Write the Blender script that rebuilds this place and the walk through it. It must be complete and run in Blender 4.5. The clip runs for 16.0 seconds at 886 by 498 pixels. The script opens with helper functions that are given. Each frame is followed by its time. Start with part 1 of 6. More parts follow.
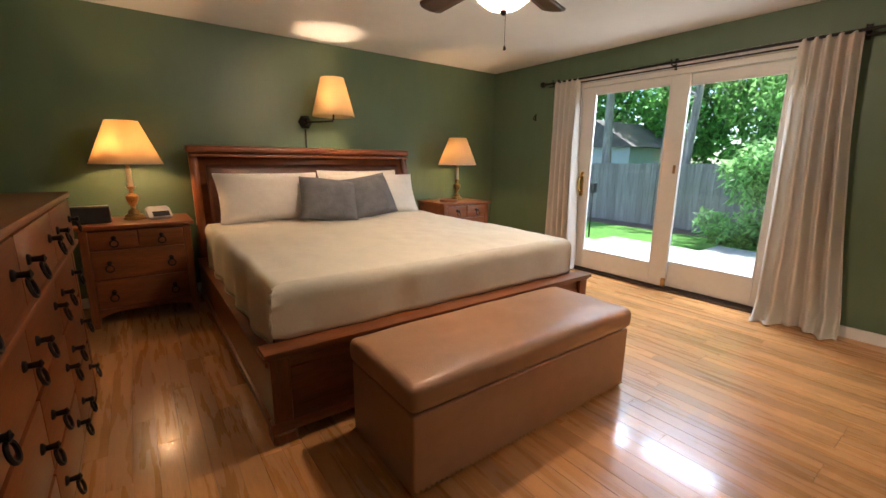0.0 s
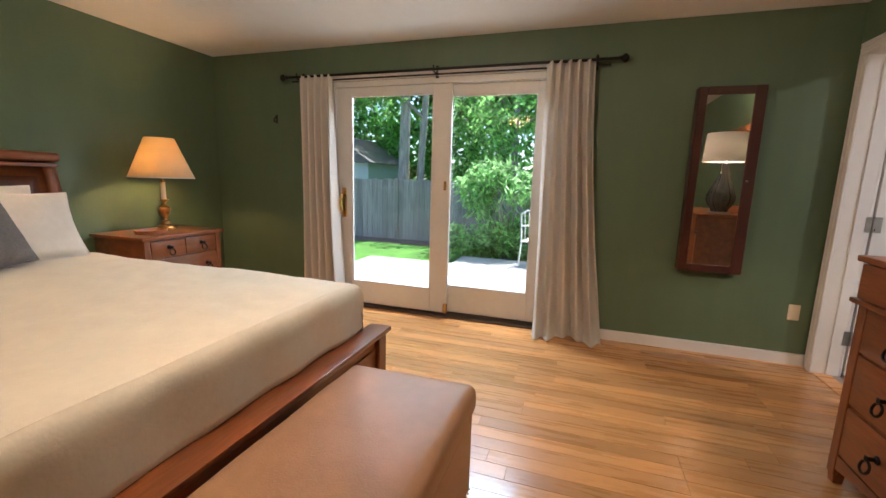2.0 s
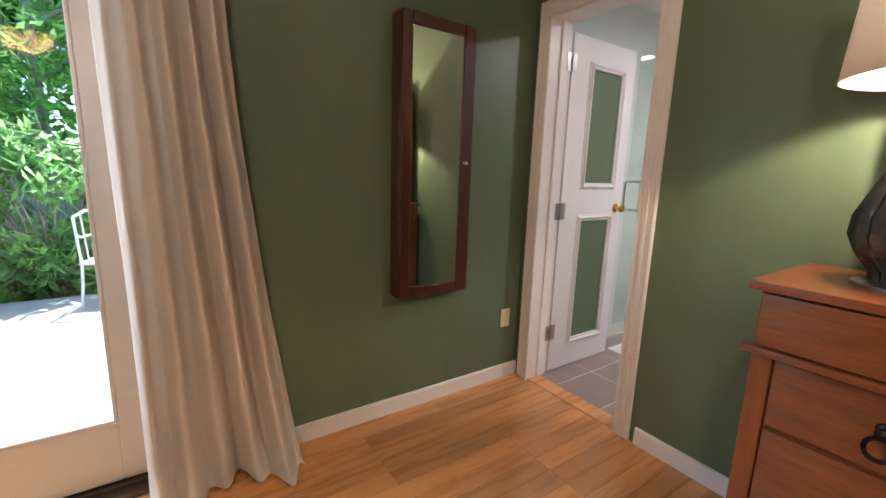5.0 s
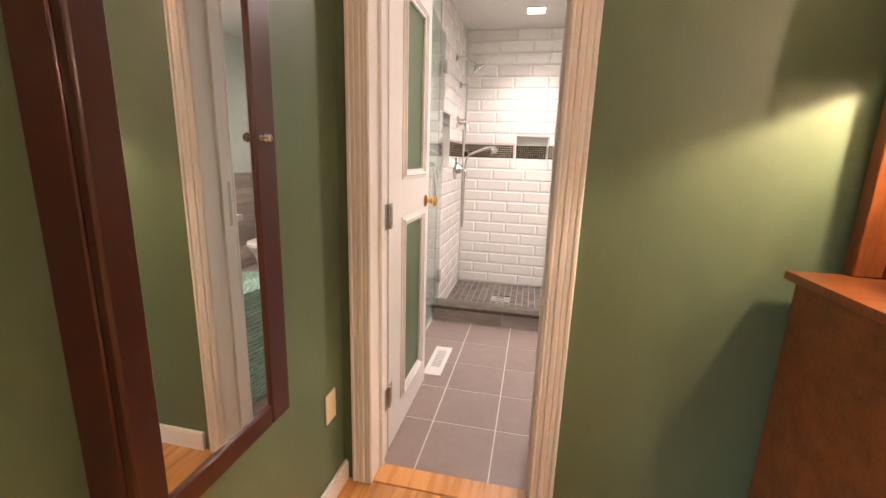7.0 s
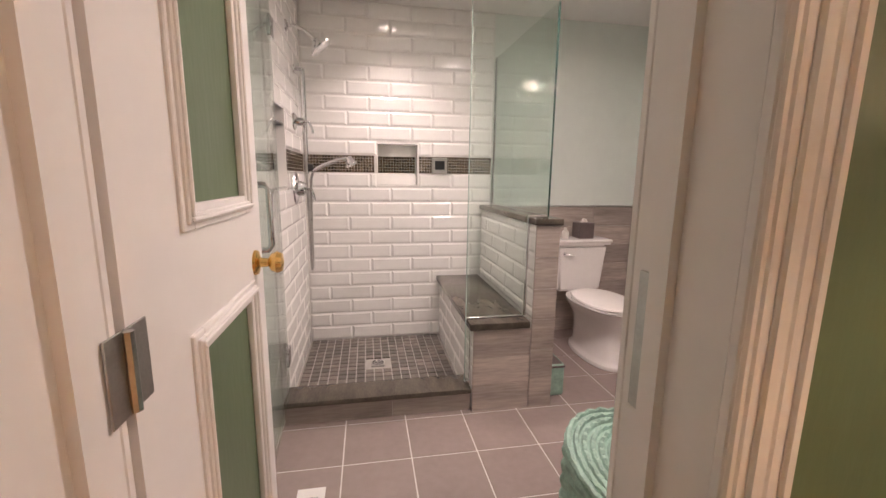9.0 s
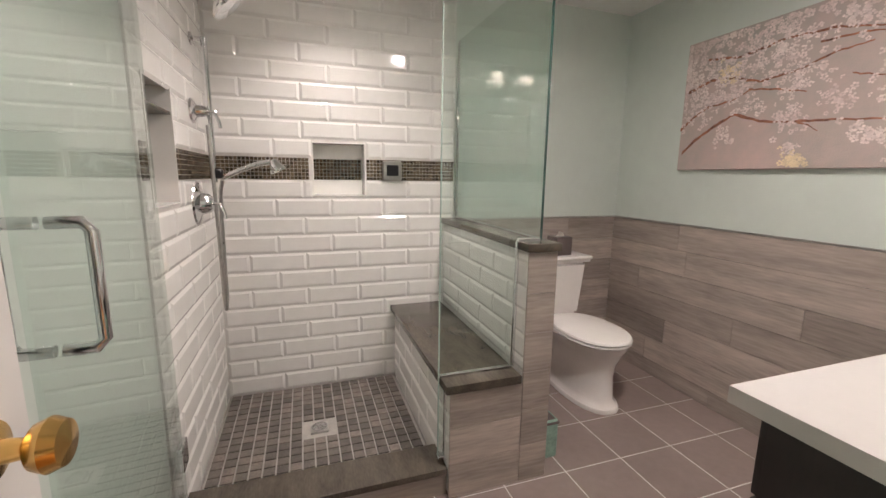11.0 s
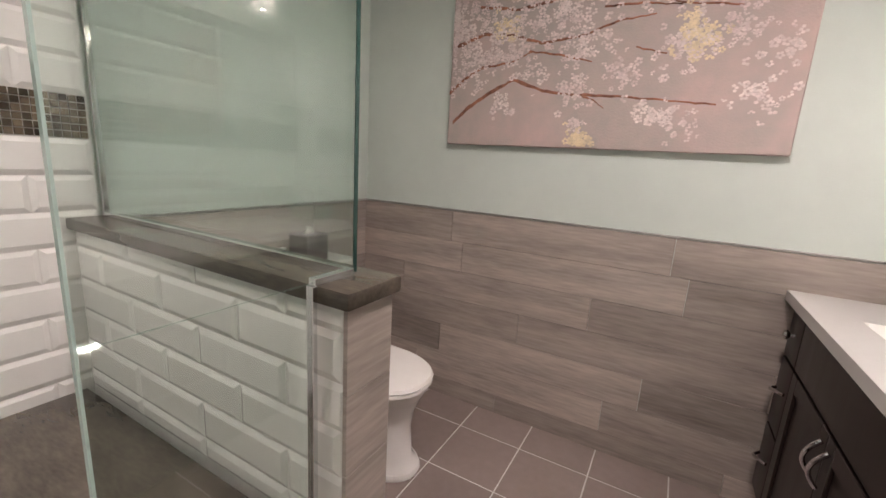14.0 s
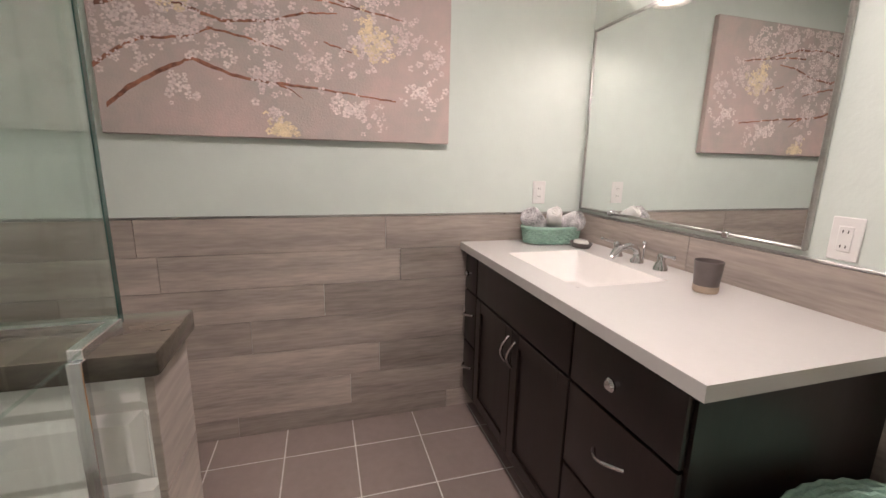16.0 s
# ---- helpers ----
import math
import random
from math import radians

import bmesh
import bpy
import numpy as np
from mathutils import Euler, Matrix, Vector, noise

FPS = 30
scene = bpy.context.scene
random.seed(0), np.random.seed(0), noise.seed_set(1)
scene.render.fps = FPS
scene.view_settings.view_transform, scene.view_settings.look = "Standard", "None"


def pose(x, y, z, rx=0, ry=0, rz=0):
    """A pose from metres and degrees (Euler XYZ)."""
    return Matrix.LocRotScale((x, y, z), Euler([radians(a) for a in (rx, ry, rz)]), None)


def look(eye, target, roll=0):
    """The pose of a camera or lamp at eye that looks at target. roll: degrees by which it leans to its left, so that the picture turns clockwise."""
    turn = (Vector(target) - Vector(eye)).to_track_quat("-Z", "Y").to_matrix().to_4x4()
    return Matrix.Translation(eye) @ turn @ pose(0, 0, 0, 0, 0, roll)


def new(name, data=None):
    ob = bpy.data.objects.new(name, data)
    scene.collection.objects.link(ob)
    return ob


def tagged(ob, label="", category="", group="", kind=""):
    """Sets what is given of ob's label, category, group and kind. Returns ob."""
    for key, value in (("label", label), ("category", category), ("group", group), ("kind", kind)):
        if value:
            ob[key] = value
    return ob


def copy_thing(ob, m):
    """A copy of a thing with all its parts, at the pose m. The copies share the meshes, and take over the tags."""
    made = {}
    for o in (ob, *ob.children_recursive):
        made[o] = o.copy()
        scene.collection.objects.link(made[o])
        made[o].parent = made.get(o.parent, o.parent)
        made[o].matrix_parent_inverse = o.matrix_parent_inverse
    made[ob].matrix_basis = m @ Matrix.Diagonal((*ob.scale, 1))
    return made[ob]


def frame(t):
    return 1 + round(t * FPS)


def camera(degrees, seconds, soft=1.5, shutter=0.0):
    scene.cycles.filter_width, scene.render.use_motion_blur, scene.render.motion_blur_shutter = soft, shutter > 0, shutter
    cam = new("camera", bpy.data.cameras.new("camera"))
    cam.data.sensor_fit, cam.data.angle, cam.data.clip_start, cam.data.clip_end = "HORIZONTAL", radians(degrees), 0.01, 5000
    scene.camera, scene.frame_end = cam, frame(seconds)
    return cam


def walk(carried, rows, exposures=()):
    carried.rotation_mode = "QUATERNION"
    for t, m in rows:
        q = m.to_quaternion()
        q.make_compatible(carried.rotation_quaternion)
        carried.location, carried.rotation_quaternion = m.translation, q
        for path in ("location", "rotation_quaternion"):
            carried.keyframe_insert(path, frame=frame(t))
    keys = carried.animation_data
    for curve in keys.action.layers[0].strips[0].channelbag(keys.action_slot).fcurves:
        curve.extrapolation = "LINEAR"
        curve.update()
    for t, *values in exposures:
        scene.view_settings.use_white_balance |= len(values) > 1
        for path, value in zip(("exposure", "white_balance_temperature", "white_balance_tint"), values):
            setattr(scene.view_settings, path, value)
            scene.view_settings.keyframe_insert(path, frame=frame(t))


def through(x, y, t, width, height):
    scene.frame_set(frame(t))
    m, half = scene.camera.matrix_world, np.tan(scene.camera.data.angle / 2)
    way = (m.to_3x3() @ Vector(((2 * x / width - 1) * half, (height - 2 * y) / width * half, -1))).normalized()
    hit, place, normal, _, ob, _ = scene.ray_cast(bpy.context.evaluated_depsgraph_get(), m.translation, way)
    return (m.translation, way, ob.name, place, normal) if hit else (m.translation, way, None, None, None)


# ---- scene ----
cam = camera(94.1, 16.0)
PATH = [
    (0, (-4.187, 0.838, 1.274), (-3.024, 2.41, 0.851), 0.7),
    (0.5, (-4.056, 1.022, 1.278), (-2.74, 2.48, 0.901), 1.9),
    (1, (-3.911, 1.245, 1.287), (-2.379, 2.494, 0.982), 3.1),
    (1.5, (-3.695, 1.452, 1.252), (-1.957, 2.391, 0.945), 2.8),
    (2, (-3.512, 1.632, 1.261), (-1.637, 2.244, 0.931), 1.6),
    (2.5, (-3.324, 1.765, 1.264), (-1.369, 2.013, 0.923), 0.7),
    (3, (-3.085, 1.78, 1.257), (-1.114, 1.784, 0.915), 1.0),
    (3.5, (-2.801, 1.748, 1.237), (-0.835, 1.558, 0.919), 2.1),
    (4, (-2.452, 1.83, 1.225), (-0.545, 1.305, 0.915), 2.3),
    (4.2, (-2.319, 1.83, 1.238), (-0.455, 1.183, 0.915), 2.3),
    (6.5, (-0.894, 1.526, 1.269), (-0.106, -0.264, 0.853), 1.3),
    (7, (-0.658, 1.331, 1.279), (-0.254, -0.58, 0.847), 1.8),
    (7.5, (-0.495, 1.13, 1.268), (-0.413, -0.824, 0.851), 0.7),
    (8, (-0.443, 0.869, 1.262), (-0.5, -1.092, 0.869), -0.2),
    (8.5, (-0.435, 0.577, 1.26), (-0.611, -1.383, 0.904), 0.3),
    (9, (-0.39, 0.317, 1.271), (-0.747, -1.62, 0.926), 0.7),
    (11.5, (-0.428, -0.343, 1.321), (-1.124, -2.184, 0.965), 1.0),
    (12, (-0.476, -0.434, 1.3), (-1.261, -2.234, 0.924), 1.3),
    (12.5, (-0.498, -0.63, 1.315), (-1.348, -2.397, 0.919), 1.4),
    (13, (-0.538, -0.811, 1.298), (-1.563, -2.477, 0.882), 1.9),
    (13.5, (-0.637, -1.048, 1.301), (-1.99, -2.461, 0.884), 1.9),
    (14, (-0.736, -1.224, 1.292), (-2.449, -2.169, 0.877), 3.5),
    (14.5, (-0.752, -1.396, 1.301), (-2.69, -1.681, 0.896), 1.3),
    (15, (-0.737, -1.426, 1.297), (-2.692, -1.31, 0.888), 1.4),
    (15.5, (-0.728, -1.42, 1.295), (-2.659, -1.095, 0.889), 2.3),
    (16, (-0.696, -1.479, 1.297), (-2.574, -0.927, 0.886), 1.2),
]
walk(cam, [(t, look(e, g, r)) for t, e, g, r in PATH],
     [(0, 1.5, 5750, 11), (2.5, 1.3, 5750, 12), (4.2, 1.28, 5500, 13), (6.4, 2.1, 6500, 20), (7.5, 2.05, 6800, 22), (9, 1.6, 6700, 24), (11.3, 1.35, 6300, 14), (13, 1.35, 6200, 15), (14, 1.35, 6300, 17), (16, 1.3, 6350, 17)])

# ---- light ----
world = bpy.data.worlds.new("world")
scene.world = world
world.use_nodes = True
wn = world.node_tree
sky = wn.nodes.new("ShaderNodeTexSky")
sky.sky_type = "NISHITA"
sky.sun_disc = False
SUN_EL, SUN_AZ = radians(66), radians(118)
sky.sun_elevation, sky.sun_rotation = SUN_EL, SUN_AZ
wn.links.new(sky.outputs[0], wn.nodes["Background"].inputs[0])
wn.nodes["Background"].inputs[1].default_value = 0.15
sun = new("sun", bpy.data.lights.new("sun", "SUN"))
sun.data.energy, sun.data.angle, sun.data.color = 4.8, radians(0.6), (1, 0.95, 0.86)
sun_from = Vector((math.sin(SUN_AZ) * math.cos(SUN_EL), math.cos(SUN_AZ) * math.cos(SUN_EL), math.sin(SUN_EL)))
sun.matrix_world = look(sun_from * 20, (0, 0, 0))


def bulb(name, place, watts, colour, radius=0.03):
    lamp = new(name, bpy.data.lights.new(name, "POINT"))
    lamp.data.energy, lamp.data.color, lamp.data.shadow_soft_size = watts, colour, radius
    lamp.location = place
    return lamp


WARM, AMBER, SOFT = (1, 0.66, 0.38), (1, 0.56, 0.24), (1, 0.88, 0.80)
bulb("bulb_bedside", (-4.225, 5.0, 1.34), 6, AMBER)
bulb("bulb_bedside", (-0.90, 5.0, 1.34), 6, AMBER)
bulb("bulb_sconce", (-2.53, 4.93, 1.84), 8, WARM)
bulb("bulb_fan", (-2.53, 2.57, 2.16), 27, (1, 0.76, 0.54), 0.06)
bulb("bulb_dresser", (-1.615, 0.265, 1.63), 11, (1, 0.74, 0.48))
for bx in (-2.29, -2.05, -1.81):
    bulb("bulb_vanity", (bx, -0.30, 2.03), 1.6, SOFT)


def downlight(place, watts, spread):
    lamp = new("downlight_lamp", bpy.data.lights.new("downlight_lamp", "AREA"))
    lamp.data.energy, lamp.data.color, lamp.data.shape, lamp.data.size = watts, SOFT, "SQUARE", 0.11
    lamp.data.spread = radians(spread)
    lamp.location = place


downlight((-0.58, -2.32, 2.424), 2.5, 105)
downlight((-1.35, -1.15, 2.424), 9.5, 170)


# added lamp under the eave, standing in for sky light through the glazed door
day = new("sky_fill", bpy.data.lights.new("sky_fill", "AREA"))
day.data.energy, day.data.color, day.data.shape, day.data.size, day.data.size_y = 80, (0.84, 0.93, 1.0), "RECTANGLE", 2.0, 0.55
day.matrix_world = look((0.62, 2.88, 2.47), (-1.6, 2.88, 0.0))

# ---- materials ----
def mat(name, col, rough=0.5, metal=0.0, var=0.12, scale=5.0, stretch=(1, 1, 1), bump=0.0, bscale=80.0, coat=0.0, rand=0.0, tone=None, island=0.0, spec=0.5, detail=4.0):
    """A surface with a broad and a fine variation of its colour, and fine relief."""
    m = bpy.data.materials.new(name)
    m.use_nodes = True
    nt = m.node_tree
    N, L = nt.nodes, nt.links
    b = N["Principled BSDF"]
    b.inputs["Metallic"].default_value = metal
    b.inputs["Roughness"].default_value = rough
    b.inputs["Specular IOR Level"].default_value = spec
    b.inputs["Coat Weight"].default_value = coat
    b.inputs["Coat Roughness"].default_value = 0.08
    tc = N.new("ShaderNodeTexCoord")
    mp = N.new("ShaderNodeMapping")
    mp.inputs["Scale"].default_value = stretch
    L.new(tc.outputs["Object"], mp.inputs["Vector"])
    vec = mp.outputs["Vector"]
    val = None
    if rand:
        oi = N.new("ShaderNodeObjectInfo")
        val = oi.outputs["Random"]
        ml = N.new("ShaderNodeMath")
        ml.operation = "MULTIPLY"
        ml.inputs[1].default_value = 37.0
        L.new(val, ml.inputs[0])
        ad = N.new("ShaderNodeVectorMath")
        ad.operation = "ADD"
        L.new(vec, ad.inputs[0])
        L.new(ml.outputs[0], ad.inputs[1])
        vec = ad.outputs[0]
    if island:
        gi = N.new("ShaderNodeNewGeometry")
        val = gi.outputs["Random Per Island"]
    n1 = N.new("ShaderNodeTexNoise")
    n1.inputs["Scale"].default_value, n1.inputs["Detail"].default_value = scale, detail
    n2 = N.new("ShaderNodeTexNoise")
    n2.inputs["Scale"].default_value, n2.inputs["Detail"].default_value = scale * 7, 3
    L.new(vec, n1.inputs["Vector"])
    L.new(vec, n2.inputs["Vector"])
    avg = N.new("ShaderNodeMath")
    avg.operation = "MULTIPLY_ADD"
    avg.inputs[1].default_value = 0.4
    L.new(n2.outputs["Fac"], avg.inputs[0])
    sc = N.new("ShaderNodeMath")
    sc.operation = "MULTIPLY"
    sc.inputs[1].default_value = 0.6
    L.new(n1.outputs["Fac"], sc.inputs[0])
    L.new(sc.outputs[0], avg.inputs[2])
    ramp = N.new("ShaderNodeValToRGB")
    lo = tuple(max(0, c * (1 - var * 2)) for c in col)
    hi = tone or tuple(min(1, c * (1 + var * 1.6)) for c in col)
    ramp.color_ramp.elements[0].position, ramp.color_ramp.elements[1].position = 0.3, 0.7
    ramp.color_ramp.elements[0].color, ramp.color_ramp.elements[1].color = (*lo, 1), (*hi, 1)
    L.new(avg.outputs[0], ramp.inputs["Fac"])
    out = ramp.outputs["Color"]
    if val is not None:
        hs = N.new("ShaderNodeHueSaturation")
        mr = N.new("ShaderNodeMapRange")
        k = rand or island
        mr.inputs["To Min"].default_value, mr.inputs["To Max"].default_value = 1 - k, 1 + k
        L.new(val, mr.inputs["Value"])
        L.new(mr.outputs[0], hs.inputs["Value"])
        L.new(out, hs.inputs["Color"])
        out = hs.outputs["Color"]
    L.new(out, b.inputs["Base Color"])
    rr = N.new("ShaderNodeMapRange")
    rr.inputs["To Min"].default_value, rr.inputs["To Max"].default_value = max(0.02, rough - 0.06), min(1, rough + 0.06)
    L.new(n1.outputs["Fac"], rr.inputs["Value"])
    L.new(rr.outputs[0], b.inputs["Roughness"])
    if bump:
        n3 = N.new("ShaderNodeTexNoise")
        n3.inputs["Scale"].default_value, n3.inputs["Detail"].default_value = bscale, 3
        L.new(vec, n3.inputs["Vector"])
        bp = N.new("ShaderNodeBump")
        bp.inputs["Strength"].default_value, bp.inputs["Distance"].default_value = bump, 0.004
        L.new(n3.outputs["Fac"], bp.inputs["Height"])
        L.new(bp.outputs[0], b.inputs["Normal"])
    return m


def shade_mat(name, col, through=0.6):
    """Cloth or frosted glass that lets lamp light through."""
    m = bpy.data.materials.new(name)
    m.use_nodes = True
    N, L = m.node_tree.nodes, m.node_tree.links
    N.remove(N["Principled BSDF"])
    d, t, mix = N.new("ShaderNodeBsdfDiffuse"), N.new("ShaderNodeBsdfTranslucent"), N.new("ShaderNodeMixShader")
    n = N.new("ShaderNodeTexNoise")
    n.inputs["Scale"].default_value = 120
    r = N.new("ShaderNodeValToRGB")
    r.color_ramp.elements[0].color = (*[c * 0.88 for c in col], 1)
    r.color_ramp.elements[1].color = (*col, 1)
    L.new(n.outputs["Fac"], r.inputs["Fac"])
    L.new(r.outputs[0], d.inputs["Color"])
    L.new(r.outputs[0], t.inputs["Color"])
    mix.inputs[0].default_value = through
    L.new(d.outputs[0], mix.inputs[1])
    L.new(t.outputs[0], mix.inputs[2])
    L.new(mix.outputs[0], N["Material Output"].inputs["Surface"])
    return m


def glass_mat(name, col=(1, 1, 1), gloss=0.05, rough=0.0):
    """A thin clear pane: mostly clear, with a glossy face that grows at grazing angles."""
    m = bpy.data.materials.new(name)
    m.use_nodes = True
    N, L = m.node_tree.nodes, m.node_tree.links
    N.remove(N["Principled BSDF"])
    t, g, mix, f = N.new("ShaderNodeBsdfTransparent"), N.new("ShaderNodeBsdfGlossy"), N.new("ShaderNodeMixShader"), N.new("ShaderNodeLayerWeight")
    pw, ma = N.new("ShaderNodeMath"), N.new("ShaderNodeMath")
    pw.operation, ma.operation = "POWER", "MULTIPLY_ADD"
    pw.inputs[1].default_value, ma.inputs[1].default_value, ma.inputs[2].default_value = 4.5, 0.75, gloss
    t.inputs["Color"].default_value = (*col, 1)
    g.inputs["Roughness"].default_value = rough
    L.new(f.outputs["Facing"], pw.inputs[0])
    L.new(pw.outputs[0], ma.inputs[0])
    L.new(ma.outputs[0], mix.inputs[0])
    L.new(t.outputs[0], mix.inputs[1])
    L.new(g.outputs[0], mix.inputs[2])
    L.new(mix.outputs[0], N["Material Output"].inputs["Surface"])
    return m


def glow_mat(name, col, strength):
    m = bpy.data.materials.new(name)
    m.use_nodes = True
    b = m.node_tree.nodes["Principled BSDF"]
    b.inputs["Base Color"].default_value = (*col, 1)
    b.inputs["Emission Color"].default_value = (*col, 1)
    b.inputs["Emission Strength"].default_value = strength
    return m


GREEN = mat("green wall paint", (0.114, 0.166, 0.095), 0.42, var=0.05, scale=1.2, stretch=(1, 1, 0.25), bump=0.16, bscale=60)
CEIL = mat("ceiling paint", (0.80, 0.79, 0.76), 0.8, var=0.02, scale=1.5, bump=0.15, bscale=150)
SAGE = mat("pale sage paint", (0.66, 0.72, 0.67), 0.5, var=0.025, scale=1.5, bump=0.15, bscale=110)
TRIM = mat("white trim paint", (0.81, 0.79, 0.77), 0.36, var=0.015, scale=3, bump=0.05, bscale=40)
VINYL = mat("white vinyl frame", (0.74, 0.71, 0.66), 0.35, var=0.03, scale=3)
OAK = mat("honey oak boards", (0.53, 0.25, 0.08), 0.28, var=0.09, scale=3.0, stretch=(9, 0.7, 9), bump=0.05, bscale=30, coat=0.25, rand=0.22)
SUBFLOOR = mat("dark joint", (0.10, 0.05, 0.02), 0.7)
CHERRY = mat("reddish brown wood", (0.215, 0.064, 0.019), 0.32, var=0.22, scale=3.0, stretch=(0.8, 6, 7), bump=0.06, bscale=20, coat=0.2)
CHERRYV = mat("reddish brown upright wood", (0.215, 0.064, 0.019), 0.32, var=0.22, scale=3.0, stretch=(7, 6, 0.8), bump=0.06, bscale=20, coat=0.2)
MAHOG = mat("dark mahogany wood", (0.06, 0.015, 0.010), 0.36, var=0.1, scale=4.0, stretch=(6, 6, 0.7), coat=0.1)
LEATHER_D = mat("brown leather panel", (0.105, 0.036, 0.02), 0.35, var=0.2, scale=5, bump=0.25, bscale=120)
LEATHER = mat("tan leather", (0.37, 0.195, 0.10), 0.4, var=0.07, scale=3, bump=0.3, bscale=160)
IRON = mat("dark iron", (0.025, 0.022, 0.022), 0.42, 0.8, var=0.2, scale=20)
BRASS = mat("polished brass", (0.80, 0.52, 0.18), 0.2, 1.0, var=0.1, scale=9)
ABRASS = mat("aged brass", (0.42, 0.26, 0.10), 0.3, 1.0, var=0.2, scale=9)
CHROME = mat("chrome", (0.72, 0.72, 0.73), 0.1, 1.0, var=0.03, scale=6)
NICKEL = mat("brushed nickel", (0.5, 0.49, 0.47), 0.3, 1.0, var=0.08, scale=30)
LINEN = mat("white linen", (0.80, 0.75, 0.70), 0.9, var=0.04, scale=4, bump=0.5, bscale=170)
BLANKET = mat("cream matelasse", (0.80, 0.73, 0.60), 0.95, var=0.03, scale=5, bump=0.22, bscale=90)
SLATE_C = mat("slate grey linen", (0.19, 0.188, 0.20), 0.95, var=0.12, scale=12, bump=0.5, bscale=260)
CURTAIN = shade_mat("natural linen curtain", (0.83, 0.77, 0.69), 0.3)
CARD = shade_mat("cream lamp shade cloth", (0.86, 0.68, 0.42), 0.55)
DRUM = shade_mat("white drum shade cloth", (0.80, 0.75, 0.70), 0.13)
BOWL = shade_mat("frosted amber glass", (0.95, 0.80, 0.58), 0.75)
OPAL = shade_mat("white opal glass", (0.95, 0.92, 0.88), 0.7)
CANDLE = mat("cream candle tube", (0.72, 0.62, 0.45), 0.5, var=0.04)
BLADE = mat("dark walnut blade", (0.055, 0.028, 0.016), 0.4, var=0.2, scale=4, stretch=(1, 8, 1))
GREYGLASS = mat("ribbed smoky glass", (0.045, 0.05, 0.048), 0.12, var=0.25, scale=12, coat=0.5)
BLACK = mat("black plastic", (0.012, 0.012, 0.013), 0.35, var=0.2)
SILVER = mat("silver plastic", (0.55, 0.55, 0.56), 0.4, var=0.05)
TILEW = mat("glossy white tile", (0.80, 0.79, 0.76), 0.09, var=0.02, scale=3, rand=0.02)
GROUT = mat("grey grout", (0.42, 0.40, 0.37), 0.9, var=0.1, scale=20)
GROUTW = mat("pale grout", (0.70, 0.68, 0.65), 0.9, var=0.06, scale=20)
MOSAIC = mat("brown glass mosaic", (0.125, 0.098, 0.066), 0.12, var=0.3, scale=30, island=0.8)
PLANKT = mat("grey brown wood look tile", (0.41, 0.35, 0.31), 0.40, var=0.2, scale=1.6, stretch=(0.9, 8, 1), bump=0.06, bscale=30, rand=0.24, detail=6)
FLOORT = mat("mauve grey floor tile", (0.285, 0.225, 0.205), 0.42, var=0.06, scale=4, bump=0.05, bscale=60, rand=0.035)
SHFLOOR = mat("slate shower mosaic", (0.15, 0.13, 0.112), 0.4, var=0.25, scale=14, bump=0.1, bscale=60, rand=0.4)
STONE = mat("dark polished stone", (0.088, 0.074, 0.058), 0.18, var=0.25, scale=6, stretch=(3, 0.8, 3))
ESPRESSO = mat("espresso stained wood", (0.013, 0.0065, 0.0055), 0.4, var=0.25, scale=4, stretch=(5, 5, 0.8), coat=0.15)
QUARTZ = mat("white solid counter", (0.56, 0.54, 0.52), 0.3, var=0.015, scale=6)
CERAMIC = mat("white porcelain", (0.83, 0.80, 0.77), 0.1, var=0.015, scale=4)
CLEAR = glass_mat("clear door glass", (0.96, 0.98, 0.97), 0.035)
SHGLASS = glass_mat("green tinted shower glass", (0.93, 0.975, 0.955), 0.07)
EDGEG = mat("dark glass edge", (0.02, 0.055, 0.045), 0.1, var=0.1)
MIRROR = mat("mirror silver", (0.88, 0.90, 0.89), 0.015, 1.0, var=0.0, scale=1)
for mm in (MIRROR,):
    rl = [l for l in mm.node_tree.links if l.to_socket.name == "Roughness"]
    mm.node_tree.links.remove(rl[0])
    mm.node_tree.nodes["Principled BSDF"].inputs["Roughness"].default_value = 0.0
WICKER = mat("mint green wicker", (0.30, 0.46, 0.38), 0.6, var=0.15, scale=20, bump=0.2)
TOWEL_G = mat("grey patterned towel", (0.34, 0.31, 0.33), 0.95, var=0.4, scale=26, tone=(0.95, 0.92, 0.92), bump=0.8, bscale=200)
TOWEL_W = mat("white towel", (0.84, 0.82, 0.80), 0.95, var=0.03, bump=0.8, bscale=200)
TAUPE = mat("taupe ceramic", (0.13, 0.105, 0.10), 0.4, var=0.1)
PLATE = mat("ivory plastic", (0.72, 0.62, 0.46), 0.4, var=0.02)
WPLATE = mat("white plastic", (0.80, 0.78, 0.76), 0.35, var=0.02)
CANVAS = mat("pink grey painted canvas", (0.46, 0.44, 0.40), 0.75, var=0.06, scale=1.9, tone=(0.64, 0.47, 0.44), bump=0.4, bscale=120, detail=5)
BRANCH = mat("brown oil paint", (0.30, 0.10, 0.055), 0.5, var=0.45, scale=9, tone=(0.55, 0.22, 0.13))
PETAL = mat("white pink oil paint", (0.80, 0.62, 0.60), 0.55, var=0.1, scale=6, tone=(0.88, 0.78, 0.74), island=0.12)
PETALY = mat("pale yellow oil paint", (0.80, 0.66, 0.46), 0.55, var=0.1, scale=6, island=0.1)
GRASS = mat("lawn", (0.10, 0.24, 0.03), 0.9, var=0.25, scale=3, bump=1.0, bscale=90)
